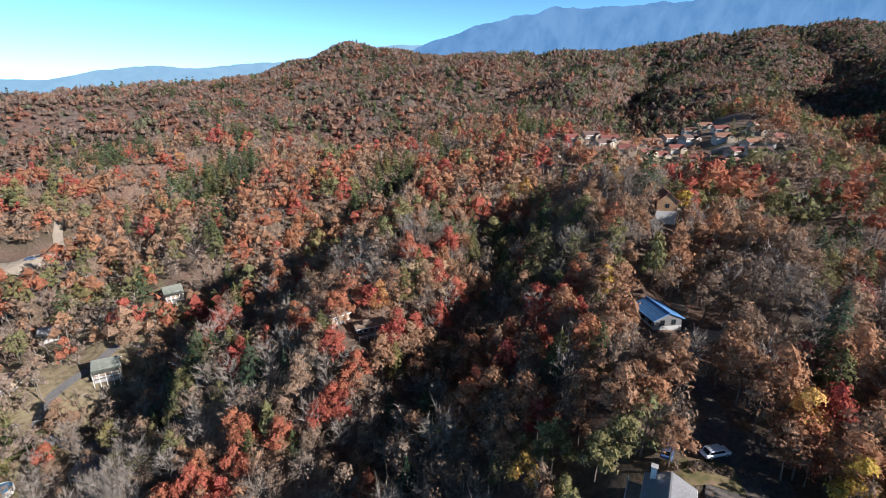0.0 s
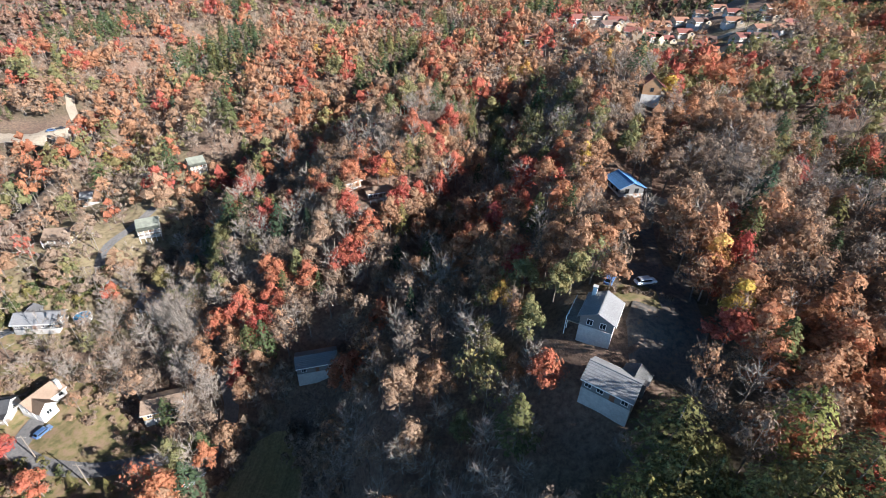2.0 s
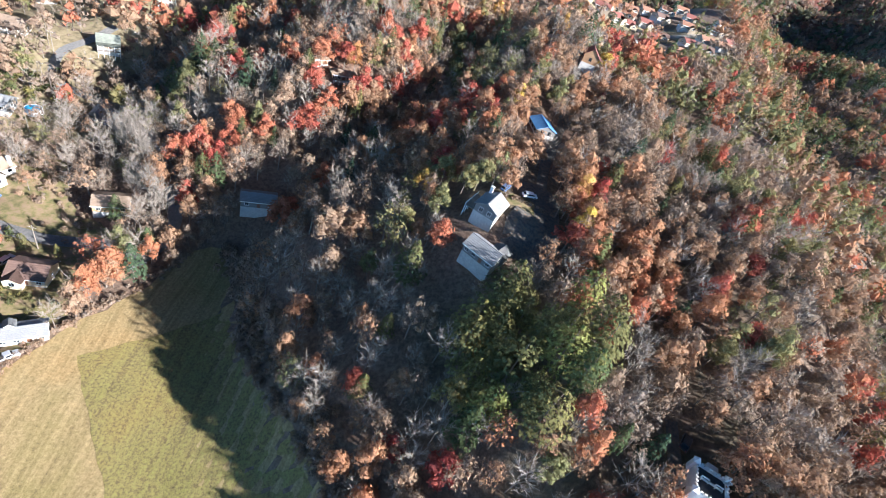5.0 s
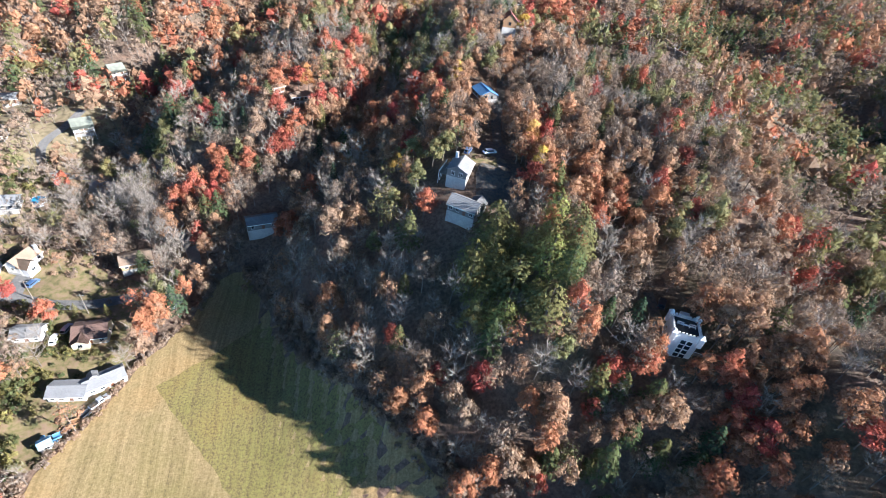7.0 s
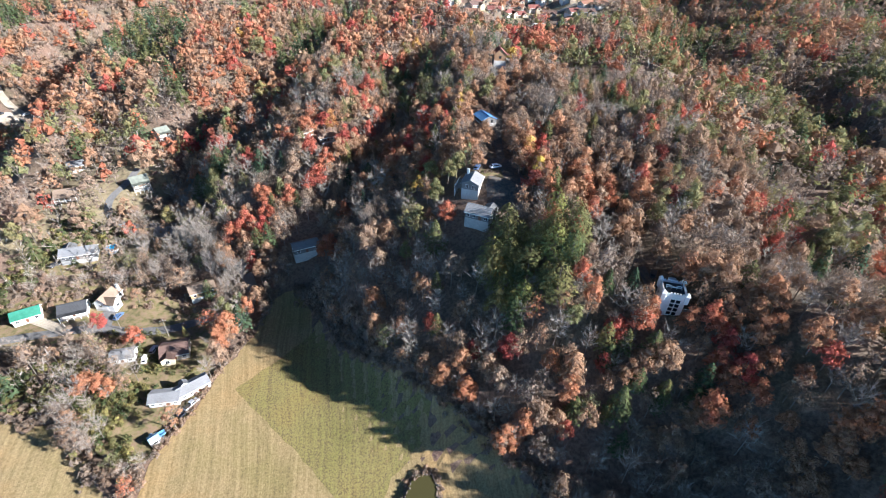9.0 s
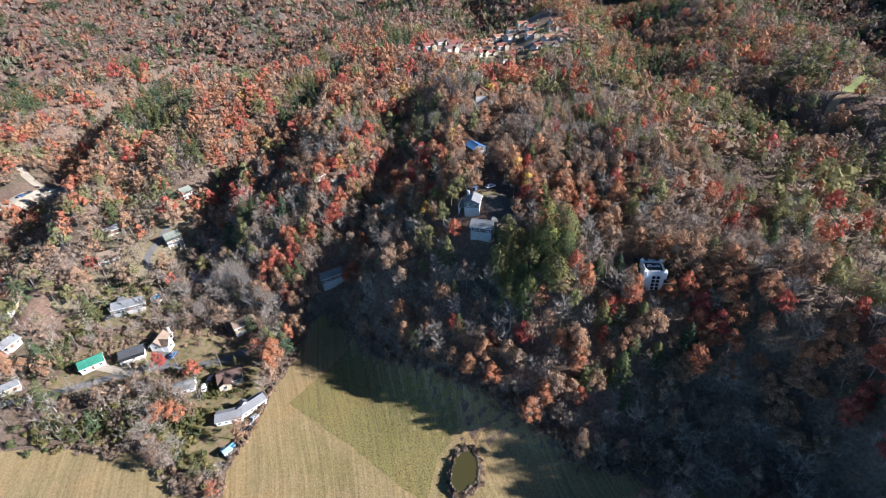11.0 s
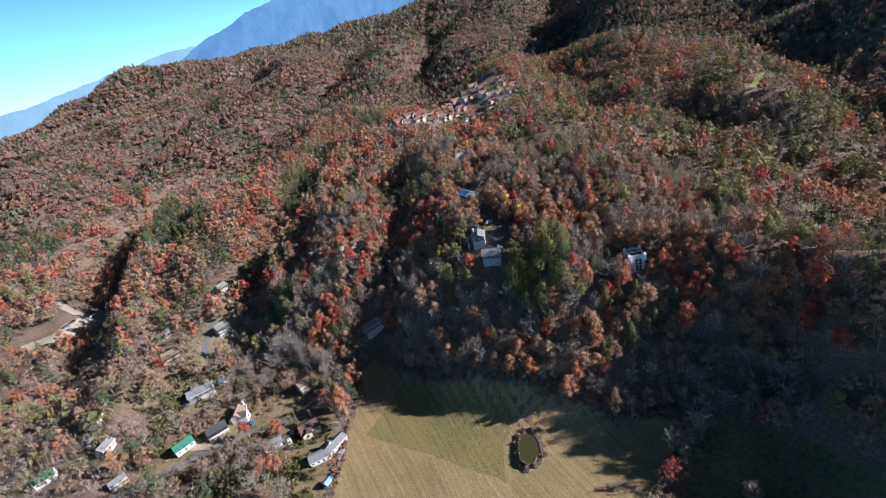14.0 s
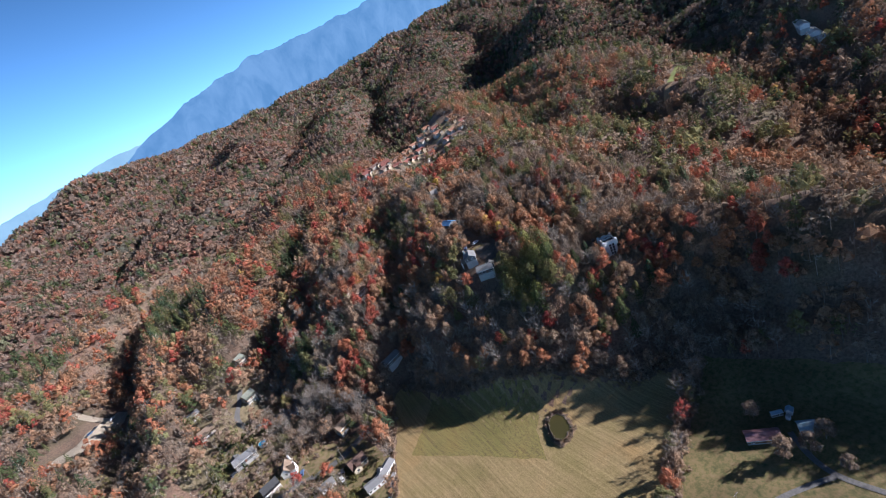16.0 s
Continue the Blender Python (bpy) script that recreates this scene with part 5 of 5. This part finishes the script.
# ---- the two grey houses and the white car on the ridge
house("grey-shingled ridge house with side deck and white chimney", 32.0, 52.2, 62, 7.8, 6.2, 2.5, 1.5, WALL_GREY, ROOF_GREY, chimney=(3.2, 2.4), deck_back=2.7, front=4, side=2)
house("larger grey-shingled ridge house above a shaded clearing", 31.6, 39.2, -36, 8.8, 6.0, 2.7, 1.7, WALL_GREY, ROOF_GREY, front=4, side=2, storeys=1, wing=(3.0, 2.6, 4.2, 1))
car("car", "white car parked on the ridge driveway", 43.7, 61.6, 12, PAINT_WHITE)
car("car", "dark blue car on the shaded driveway", 36.5, 62.5, 60, PAINT_BLUE)
# ---- the blue-roofed house and those further along the ridge
house("house with a bright blue metal roof beside the ridge road", 50.6, 101.5, 100, 8.6, 7.0, 2.0, 1.5, WALL_GREY, ROOF_BLUE, trim=DARK_TRIM, front=3, side=2)
house("small red-brown cabin with steep roof among trees", 70.5, 148, 80, 7.0, 6.0, 3.4, 2.6, WALL_LOG, ROOF_RED, trim=DARK_TRIM, front=2, porch=2.0)
house("large cream house with brown roof in the woods", 87, 206, 12, 13.0, 9.0, 5.4, 2.6, WALL_CREAM, ROOF_BROWN, front=5, side=2, storeys=2, wing=(-3.5, 3.0, 5.0, -1))
house("cream house with a terracotta roof on the ridge", 50, 268, -8, 12.0, 9.0, 5.0, 2.6, WALL_CREAM, ROOF_TILE, front=4, side=2, storeys=2)
house("low pale-roofed house near the ridge top", 30, 272, 20, 10.0, 7.0, 3.0, 1.4, WALL_WHITE, ROOF_TIN, front=3)
# ---- the white tower house
TOWER_Z = 42.2
tower_house(75.9, -10.9, -26, TOWER_Z)
for k in range(3):
    m = pose(75.9, -10.9, 0, 0, 0, -26) @ pose(-1.3 + 1.4 * k, 0.4, 0)
    deck_furniture("bench", m.translation.x, m.translation.y, TOWER_Z + 7.32, -26 + 180 * (k % 2), "white slatted bench on the tower house roof deck")
car("car", "dark car parked behind the tower house", 76.0, -1.2, 50, PAINT_DARK)
# ---- the white house on the middle ridge
house("tan house with long white balcony on the wooded ridge", -20.8, 120.6, 24, 8.6, 4.2, 2.2, 0.9, WALL_TAN, ROOF_TAN, front=5, side=1, porch=2.9, z=float(land(-20.8, 120.6)) - 0.6)
house("tan cabin with shingled roof beside the balcony house", -30.5, 123, 40, 5.5, 4.6, 2.4, 1.3, WALL_TAN, ROOF_TAN, front=2)
# ---- the hollow and the cabins on the western slope
house("long low shed roof house in the dark hollow", -33, 72.4, 16, 10.5, 5.4, 2.8, 1.2, WALL_GREY, ROOF_GREY, front=3)
house("cabin with sage green metal roof and front porch", -115, 141, 28, 7.5, 6.2, 2.8, 2.0, WALL_TAN, ROOF_SAGE, front=3, porch=2.2)
house("cabin with sage green metal roof among orange trees", -110.5, 178, 40, 6.5, 5.6, 2.8, 1.9, WALL_TAN, ROOF_SAGE, front=2, porch=2.0)
house("tan-roofed cabin on the western slope", -145, 134, 10, 9.0, 6.4, 2.8, 1.7, WALL_TAN, ROOF_TAN, front=3, porch=2.0)
house("tan cabin with grey roof half hidden by trees", -151, 163, 20, 7.0, 5.5, 2.6, 1.5, WALL_TAN, ROOF_GREY, front=2)
house("grey-roofed house at the lane in shade", -97, 106, -10, 8.0, 5.6, 2.8, 1.5, WALL_GREY, ROOF_GREY, front=3, porch=2.0)
house("timber cabin with low tan roof under bare trees", -76, 67.6, 20, 9.6, 6.6, 2.8, 1.5, WOOD, ROOF_TAN, front=3, side=2)
# ---- the village by the hay field
house("long single-storey house with grey roof and cross gable", -78.6, 16.2, -2, 9.2, 4.9, 2.5, 1.1, WALL_WHITE, ROOF_GREY, front=4)
house("grey-roofed end of the long house, set at an angle", -70.9, 19.2, 30, 9.6, 4.6, 2.5, 1.1, WALL_WHITE, ROOF_GREY, front=4, dormer=[(-2.2, 1)])
house("brown-roofed house with a carport beside clipped conifers", -80.2, 37.2, 8, 9.0, 7.2, 2.8, 1.9, WALL_CREAM, ROOF_BROWN, front=3, wing=(-2.2, 2.4, 4.2, -1))
house("low grey-roofed shed house", -97.6, 38.0, 2, 7.6, 4.8, 2.4, 1.3, WALL_WHITE, ROOF_GREY, front=3)
house("white house with a black metal roof and front porch", -123.4, 66.4, 12, 9.4, 5.8, 2.8, 1.8, WALL_WHITE, ROOF_DARK, front=3, porch=1.8)
house("white house with red-brown roof and tall white chimney", -112, 69.8, 72, 9.2, 5.2, 3.2, 2.2, WALL_WHITE, ROOF_TAN, chimney=(3.8, -2.2), front=3, wing=(-2.4, 3.4, 4.2, -1))
house("white cottage with a dark green metal roof", -139.4, 65.6, 22, 9.0, 5.6, 2.8, 1.8, WALL_WHITE, ROOF_GREEN, front=3)
house("long grey-roofed house beside the pool", -130, 96.6, 6, 13.0, 6.2, 2.8, 1.8, WALL_GREY, ROOF_GREY, front=5, wing=(-4.4, 3.0, 4.8, 1))
pool(-118.6, 99.8, 2.6)
house("small shed with blue metal roof at the hedge", -78.4, 0.6, 35, 2.8, 2.4, 2.0, 0.5, WALL_GREY, ROOF_ICE, front=1, side=0, over=0.25, name="shed", category="shed", door=False)
house("low tan outbuilding with grey roof by the second field", -168, 60, 25, 7.0, 4.4, 2.4, 1.2, WALL_TAN, ROOF_GREY, front=2)
house("tan house with grey roof by the western lane", -176, 84, 60, 8.0, 5.4, 2.6, 1.6, WALL_TAN, ROOF_GREY, front=3)
house("tan house near the creek road", -184, 110, 70, 9.0, 6.0, 2.8, 1.6, WALL_CREAM, ROOF_TAN, front=3)
house("white house with green roof by the western lane", -204, 84, 15, 9.0, 6.0, 2.8, 1.8, WALL_WHITE, ROOF_GREEN, front=3)
for name, label, px, py, turn, paint, truck in (
        ("pickup_truck", "silver pickup truck at the wood's edge", -61.4, 46.2, 30, PAINT_SILVER, True), ("car", "dark car beside the lane", -59.2, 48.4, 50, PAINT_DARK, False),
        ("car", "blue car in front of the white house garage", -106.4, 60.6, 70, PAINT_BLUE, False), ("car", "silver car under the carport", -88.6, 39.6, 80, PAINT_SILVER, False),
        ("car", "white car by the brown-roofed house", -90.4, 35.6, 95, PAINT_WHITE, False), ("pickup_truck", "silver pickup truck behind the long house", -70.4, 12.4, 50, PAINT_SILVER, True),
        ("car", "dark car beside the pool house", -138.6, 92.6, 40, PAINT_DARK, False),
        ("car", "dark blue car on the gravel lot", -232.4, 251.8, 35, PAINT_BLUE, False), ("pickup_truck", "dark pickup truck on the gravel lot", -229.4, 255.6, 35, PAINT_DARK, True),
        ("car", "white car on the gravel lot", -219, 263.4, 50, PAINT_WHITE, False), ("car", "silver car by the western lane", -186, 98, 60, PAINT_SILVER, False)):
    car(name, label, px, py, turn, paint, 5.2 if truck else 4.5, 1.75 if truck else 1.5, truck)


# ---- junk and yard things along the hedge
def yard_trailer(x, y, turn, label, long, paint):
    ob = thing("utility_trailer", pose(x, y, ground_at(x, y, 0.6), 0, 0, turn), label, "trailer", "trailers and junk by the hedge")
    part("bed", block(-long / 2, long / 2, -0.8, 0.8, 0.45, 0.6, bevel=0.03), paint, ob)
    for s in (-1, 1):
        part("side_board", block(-long / 2, long / 2, s * 0.8 - 0.03, s * 0.8 + 0.03, 0.6, 1.05), paint, ob)
        t = bmesh.new()
        bmesh.ops.create_cone(t, cap_ends=True, segments=12, radius1=0.3, radius2=0.3, depth=0.18, matrix=pose(0, s * 0.92, 0.3, 90, 0, 0))
        part("wheel", t, RUBBER, ob)
    part("drawbar", block(long / 2, long / 2 + 1.1, -0.05, 0.05, 0.45, 0.55), POLE, ob)
    return ob


for px, py, turn, long, paint, label in ((-72.6, 9.2, 50, 2.6, PAINT_DARK, "dark utility trailer by the hedge"), (-74.4, 6.8, 20, 2.2, WALL_LOG, "brown wooden utility trailer by the hedge"),
                                         (-75.4, 4.6, 80, 2.0, ROOF_BROWN, "rusty utility trailer heaped by the hedge"), (-77.0, 3.0, 30, 1.8, TARP, "small trailer with blue boards")):
    yard_trailer(px, py, turn, label, long, paint)


def tarp_heap(x, y, r, seed):
    """A heap of goods under a creased tarpaulin."""
    b = bmesh.new()
    bmesh.ops.create_icosphere(b, subdivisions=2, radius=r)
    for v in b.verts:
        v.co.z = max(v.co.z * 0.55, -0.1) * (1 + 0.3 * noise.noise(v.co * 1.7 + Vector((seed, 0, 0))))
    me = bpy.data.meshes.new("tarpaulin_heap")
    b.to_mesh(me)
    b.free()
    me.materials.append(TARP)
    ob = new("tarpaulin_heap", me)
    ob.location = (x, y, float(land(x, y)) + 0.05)
    return tagged(ob, "heap of goods under a blue tarpaulin", "tarpaulin")


tarp_heap(-77.2, 1.8, 0.9, 1)
tarp_heap(-80.6, 3.4, 0.6, 2)
for px, py, tall, label in ((-103.5, 53.6, 9, "weathered utility pole in the village"), (-85.0, 46.5, 9, "weathered utility pole beside the lane"), (-66.0, 53.0, 9, "weathered utility pole at the wood's edge"),
                            (-143, 52, 9, "weathered utility pole by the lane"), (-123, 113, 9, "weathered utility pole on the cabin lane"), (10, -104, 8, "thin pale pole in the farm pasture"), (-128, 128, 9, "weathered utility pole on the slope")):
    utility_pole(px, py, tall, label)

# ---- the farm
house("long barn with a faded red metal roof", 38.6, -96.8, -46, 10.6, 4.2, 2.2, 1.1, WALL_LOG, ROOF_PINK, front=3, side=1, trim=TRIM, name="barn", category="barn")
house("farm shed with pale blue metal roof", 50.2, -105.6, -46, 5.2, 3.4, 2.1, 0.8, WALL_GREY, ROOF_ICE, front=2, name="shed", category="shed", door=False)
house("small square shed with pale blue roof", 53.6, -98.4, 20, 2.1, 2.0, 1.9, 0.7, WALL_WHITE, ROOF_ICE, front=1, side=0, over=0.25, name="shed", category="shed", door=False)
house("narrow lean-to shed with pale roof", 50.4, -95.6, -36, 3.8, 1.3, 1.6, 0.4, WALL_GREY, ROOF_ICE, front=1, side=0, over=0.2, name="shed", category="shed", door=False)
house("tiny white pump house in the pasture", 51.0, -99.2, 10, 1.3, 1.2, 1.4, 0.4, WALL_WHITE, ROOF_TIN, front=1, side=0, over=0.15, name="pump_house", category="shed", door=False)

# ---- the pond
POND_SHAPE = [(-4.6, -28), (-1.9, -25.2), (3.6, -25.8), (4.2, -30), (3.6, -34), (1.2, -38.8), (-4, -40.2), (-8.0, -40.2), (-8.4, -36), (-6.6, -31.6)]
POND = [(0.86 * (x + 2.4) - 2.4, 0.88 * (y + 33) - 33) for x, y in POND_SHAPE]
patch("pond_bank", [((x + 2.4) * 1.3 - 2.4, (y + 33) * 1.25 - 33) for x, y in POND], DIRT, 0.26, "trodden brown bank round the pond", "bank", 0.4)
water = patch("pond", POND, WATER, 0.34, "still olive-brown farm pond", "pond", 0.3)
level = max(v.co.z for v in water.data.vertices)
for v in water.data.vertices:
    v.co.z = level + 0.02
tagged(water, kind="structure")
rng = random.Random(44)
stone_meshes = []
for k in range(4):
    b = bmesh.new()
    bmesh.ops.create_icosphere(b, subdivisions=1, radius=0.5)
    for v in b.verts:
        v.co *= 0.75 + 0.5 * rng.random()
        v.co.z *= 0.7
    me = bpy.data.meshes.new("stone")
    b.to_mesh(me)
    b.free()
    me.materials.append(STONE)
    stone_meshes.append(me)
rim = [Vector(p) for p in POND]
k = 0
for a, c in zip(rim, rim[1:] + rim[:1]):
    n = int((c - a).length / 0.75)
    for i in range(n):
        p = a.lerp(c, i / n) + Vector((rng.uniform(-0.35, 0.35), rng.uniform(-0.35, 0.35)))
        ob = new("stone", stone_meshes[k % 4])
        s = rng.uniform(0.45, 1.1)
        ob.matrix_world = pose(p.x, p.y, level + 0.12, rng.uniform(0, 30), rng.uniform(0, 30), rng.uniform(0, 360)) @ Matrix.Diagonal((s, s, s * 0.8, 1))
        tagged(ob, "rough brown stone on the pond rim", "stone", "stones round the pond")
        k += 1

# ---- the resort village on the far slope
VILLAS_WEST = [(80, 372, 10, 0), (86, 352, 25, 1), (112, 372, 5, 2), (92, 340, -10, 0), (84, 318, 15, 0), (98, 300, 30, 2), (92, 284, -20, 1),
          (108, 318, 0, 0), (122, 324, 20, 1), (132, 332, -15, 2), (128, 306, 35, 0), (140, 312, 10, 0), (152, 352, 0, 1), (166, 356, 15, 1),
          (184, 362, -10, 1), (174, 344, 20, 2), (190, 330, -5, 1), (198, 310, 10, 1), (166, 276, 25, 1), (176, 268, 0, 1), (154, 300, -20, 0)]
VILLAS_EAST = [(208, 304, 15, 1), (120, 350, 8, 2), (144, 330, -25, 1), (214, 336, 10, 2), (204, 384, 0, 1), (74, 300, 20, 0), (78, 336, -5, 2),
          (100, 330, 15, 2), (114, 300, -10, 0), (116, 338, 0, 0), (136, 346, 25, 2), (104, 356, -15, 1), (128, 362, 10, 2), (160, 332, 5, 0),
          (168, 316, -12, 2), (182, 300, 18, 0), (186, 284, -8, 2), (146, 288, 12, 2), (218, 318, 30, 0), (226, 352, 8, 1), (198, 348, -6, 0)]
RESORT_LOOKS = [(WALL_TAN, ROOF_RED, "brown-red roofed resort villa with tan walls"), (WALL_TAN, ROOF_TILE, "terracotta roofed resort villa with tan walls"), (WALL_TAN, ROOF_BROWN, "dark brown roofed resort villa with tan walls")]
made = {}
for px, py, turn, look_no in VILLAS_WEST + VILLAS_EAST:
    z = ground_at(px, py, 3) + 0.2
    if look_no not in made:
        wall, roof, label = RESORT_LOOKS[look_no]
        made[look_no] = house(label, px, py, turn, 10.4 + look_no, 8.0, 2.0, 2.1, wall, roof, front=3, side=1, storeys=1, z=z, group="resort villas", wing=(2.6, 3.2, 5.0, -1), door=False)
    else:
        copy_thing(made[look_no], pose(px, py, z, 0, 0, turn))
patch("resort_ground", [(72, 296), (96, 290), (130, 300), (170, 302), (212, 312), (216, 326), (180, 332), (140, 326), (100, 316), (76, 308)], BRUSH, 0.3, "open tan ground between the resort villas", "ground", 1.5)
road("resort_road", [(70, 300), (92, 310), (120, 316), (150, 322), (180, 318), (205, 322)], 5.0, GRAVEL, 0.5, "pale road between the resort villas")
road("resort_road", [(84, 360), (110, 362), (140, 372), (176, 376), (214, 366)], 5.0, GRAVEL, 0.5, "pale road above the resort villas")
patch("lawn", [(96, 376), (120, 384), (150, 392), (176, 398), (170, 408), (140, 404), (104, 392)], LAWN, 0.4, "grass bank above the resort", "lawn", 0.5)
# ---- long pale sheds on the far eastern hillside
for k in range(3):
    house("long pale storage shed on a far cleared hillside", 350 + 8 * k, 12 + 10 * k, 35, 26, 6, 3.0, 1.0, WALL_WHITE, ROOF_TIN, front=2, side=0, name="storage_shed", category="shed", group="pale storage sheds", door=False)

# ---------------------------------------------------------------- trees that stand out, and hedges
MAPLES = [(-14, 112), (-7, 117), (-28, 107), (-21, 102), (-30, 95), (-24, 95), (-38, 92), (-72, 126), (-58, 115), (18, 75), (11, 91), (20, 43), (-38, 117), (2, 147), (64, -16), (83, -28), (79, -31), (84, -35), (100, -41),
          (19, -4), (29, -8), (57, -15), (15, 94), (94, 23), (-109.5, 52.5), (-94, 43.5), (65, 75)]
OAKS = [(54, 58), (55, 37), (61, 45), (70, 47), (31, 88), (37, 120), (49, 143), (55, 61), (58, 44), (28, -26), (23, -28), (-8, 27), (42, -23), (15, -13), (-103, 22), (-97, 20), (81, -8), (96, -22), (70, 41), (52, 24)]
GOLDEN = [(78, 152), (57, 52), (41, 109), (57, 158), (32, 15), (28, 206), (37, 211)]
EVERGREEN = [(104, 58), (107, 61), (95, -15), (-52, 76), (10, 7), (59, -19), (60, -27), (54, -20), (66, -31), (30, 17), (-32, 112), (-46, 92)]
rng = np.random.default_rng(77)
for spots, kind, low, high, size in ((MAPLES, 0, 0.57, 0.68, 0.9), (OAKS, 0, 0.42, 0.51, 1.0), (GOLDEN, 0, 0.8, 0.88, 0.85), (EVERGREEN, 3, 0.3, 0.6, 0.85)):
    for k, (px, py) in enumerate(spots):
        plant_tree(kind, k, rng.uniform(low, high), px, py, size * rng.uniform(0.9, 1.15), rng.uniform(1.0, 1.2), rng.uniform(0, 6.28))
for px, py, kind, tint, s in ((45.4, -90, 0, 0.07, 0.75), (35.6, -105.8, 0, 0.1, 0.9), (41.8, -110.4, 0, 0.06, 0.8), (49.6, -111.4, 0, 0.07, 0.85), (41.6, -121, 0, 0.05, 0.6), (-87.6, 45.6, 3, 0.6, 0.45), (-78.4, 44.8, 3, 0.6, 0.45)):
    plant_tree(kind, int(px) + 60, tint, px, py, s, 0.8 if kind == 3 else 1.2, px)
# a blue spruce on the middle ridge
plant_tree(3, 1, 0.05, -41, 107, 0.75, 0.9, 0.4)
# bare trees through the village and along the lane
x, y = scatter(-156, -60, -4, 112, 6.4, 301)
keep = ((near_line(x, y, [(-96, 64), (-78, 76), (-68, 88), (-72, 100)], 9) & (y > 71)) | near_line(x, y, [(-64, 30), (-60, 40), (-62, 60)], 6) | near_line(x, y, [(-98, 76), (-92, 94), (-104, 108)], 10)
        | near_line(x, y, [(-94, 28), (-106, 18), (-98, 4)], 7) | near_line(x, y, [(-118, 80), (-140, 82)], 6) | near_line(x, y, [(-112, 44), (-128, 40), (-140, 44)], 7))
rows = np.stack([x[keep], y[keep], land(x[keep], y[keep])], -1)
rng = np.random.default_rng(302)
for k, (px, py, pz) in enumerate(rows):
    plant_tree(2 if rng.random() < 0.6 else 1, k, rng.uniform(0.05, 0.3), px, py, rng.uniform(0.6, 1.0), 1.0, rng.uniform(0, 6.28))
# a tall pale row of leafless trees along the hollow
for k in range(44):
    u = rng.random()
    px, py = -84 + 24 * u + rng.normal(0, 2.2), 94 - 30 * u + rng.normal(0, 2.6)
    if abs(px + 76) < 5.5 and abs(py - 67.6) < 4:
        continue
    plant_tree(2, k, 0.05, px, py, rng.uniform(1.0, 1.35), 0.72, rng.uniform(0, 6.28))
# hedges: brush along the field edges and the creek
SHRUB_SET = [shrub(s, 34, 0.42) for s in range(4)]


def hedge(line, width, step, low, high, green, seed, label, name="hedge"):
    rng = np.random.default_rng(seed)
    spots = []
    for (x0, y0), (x1, y1) in zip(line, line[1:]):
        n = int(math.hypot(x1 - x0, y1 - y0) / step)
        for i in range(n):
            s = (i + rng.random()) / n
            px, py = x0 + (x1 - x0) * s + rng.normal(0, width), y0 + (y1 - y0) * s + rng.normal(0, width)
            spots.append((px, py, 0.0, rng.uniform(low, high), rng.uniform(0.8, 1.3), rng.uniform(0, 6.28), rng.uniform(0.3, 0.8) if green else rng.uniform(0.0, 0.2)))
    spots = np.array(spots)
    spots[:, 2] = land(spots[:, 0], spots[:, 1])
    return stand(name, SHRUB_SET, spots, [TWIG, GREEN if green else AUTUMN], label, "hedge")


hedge([(-46, 60), (-57, 38), (-65, 25), (-71, 8), (-78, -4)], 0.8, 0.5, 0.4, 1.1, False, 1, "brown brush and weeds along the hay field fence")
hedge([(-80, -8), (-83, -22), (-85, -44), (-92, -90)], 1.4, 0.4, 0.6, 1.5, False, 2, "tangled brown hedge between the two fields")
hedge([(-130, 21), (-110, 14), (-97, 1), (-87, -12)], 2.2, 0.4, 0.6, 1.7, False, 3, "brown and olive brush above the western field")
hedge([(-120, 30), (-106, 20), (-94, 6), (-84, -6)], 2.6, 0.6, 0.6, 1.6, True, 4, "olive green brush behind the village")
hedge([(60, -59), (26, -73), (-2, -86), (-20, -106)], 1.8, 0.3, 0.7, 1.8, False, 5, "dark tangled brush along the creek")
hedge([((x + 2.4) * 1.12 - 2.4, (y + 33) * 1.1 - 33) for x, y in POND + POND[:1]], 0.5, 0.3, 0.35, 0.9, False, 6, "brown weeds and brush round the pond")
hedge([(-37, 61), (-29, 46), (-19, 28), (-12, 18), (0, 5), (12, -10), (27, -30), (36, -44), (60, -54)], 2.0, 0.35, 0.6, 1.7, False, 7, "brown brush at the forest edge")
hedge([(-90, 70), (-106, 80), (-126, 86), (-150, 80)], 4.0, 0.5, 0.5, 1.4, False, 8, "brown brush between the village yards")
hedge([(-96, 44), (-86, 28), (-96, 12)], 3.0, 0.6, 0.5, 1.3, True, 9, "green garden shrubs between the houses")
hedge([(-150, 48), (-128, 46), (-112, 47), (-98, 45)], 2.5, 0.5, 0.5, 1.4, False, 10, "brown brush behind the lane")
hedge([(-152, 34), (-134, 30), (-116, 26), (-104, 30)], 4.5, 0.35, 0.8, 1.9, True, 12, "olive green bushes between the western yards")
hedge([(-160, 66), (-150, 90), (-138, 108), (-118, 112)], 4.5, 0.4, 0.7, 1.7, True, 13, "olive green brush on the settled slope")
hedge([(-150, 68), (-122, 78), (-94, 74), (-74, 60)], 5.0, 0.35, 0.4, 1.2, False, 14, "tangled brown brush behind the village houses")
hedge([(-112, 50), (-96, 46), (-84, 30), (-74, 28)], 3.2, 0.45, 0.4, 1.0, True, 15, "yellow-green weeds in the village yards")
hedge([(-122, 36), (-108, 32), (-98, 26), (-90, 10)], 4.0, 0.3, 0.6, 1.7, True, 16, "dense olive thicket below the village")
hedge([(-140, 104), (-126, 112), (-108, 122), (-104, 140)], 6.0, 0.3, 0.5, 1.4, False, 17, "brown brush on the cabin slope")
hedge([(34, 60), (42, 59), (49, 57)], 0.6, 0.5, 0.3, 0.7, False, 11, "low brown shrubs beside the ridge lawn")
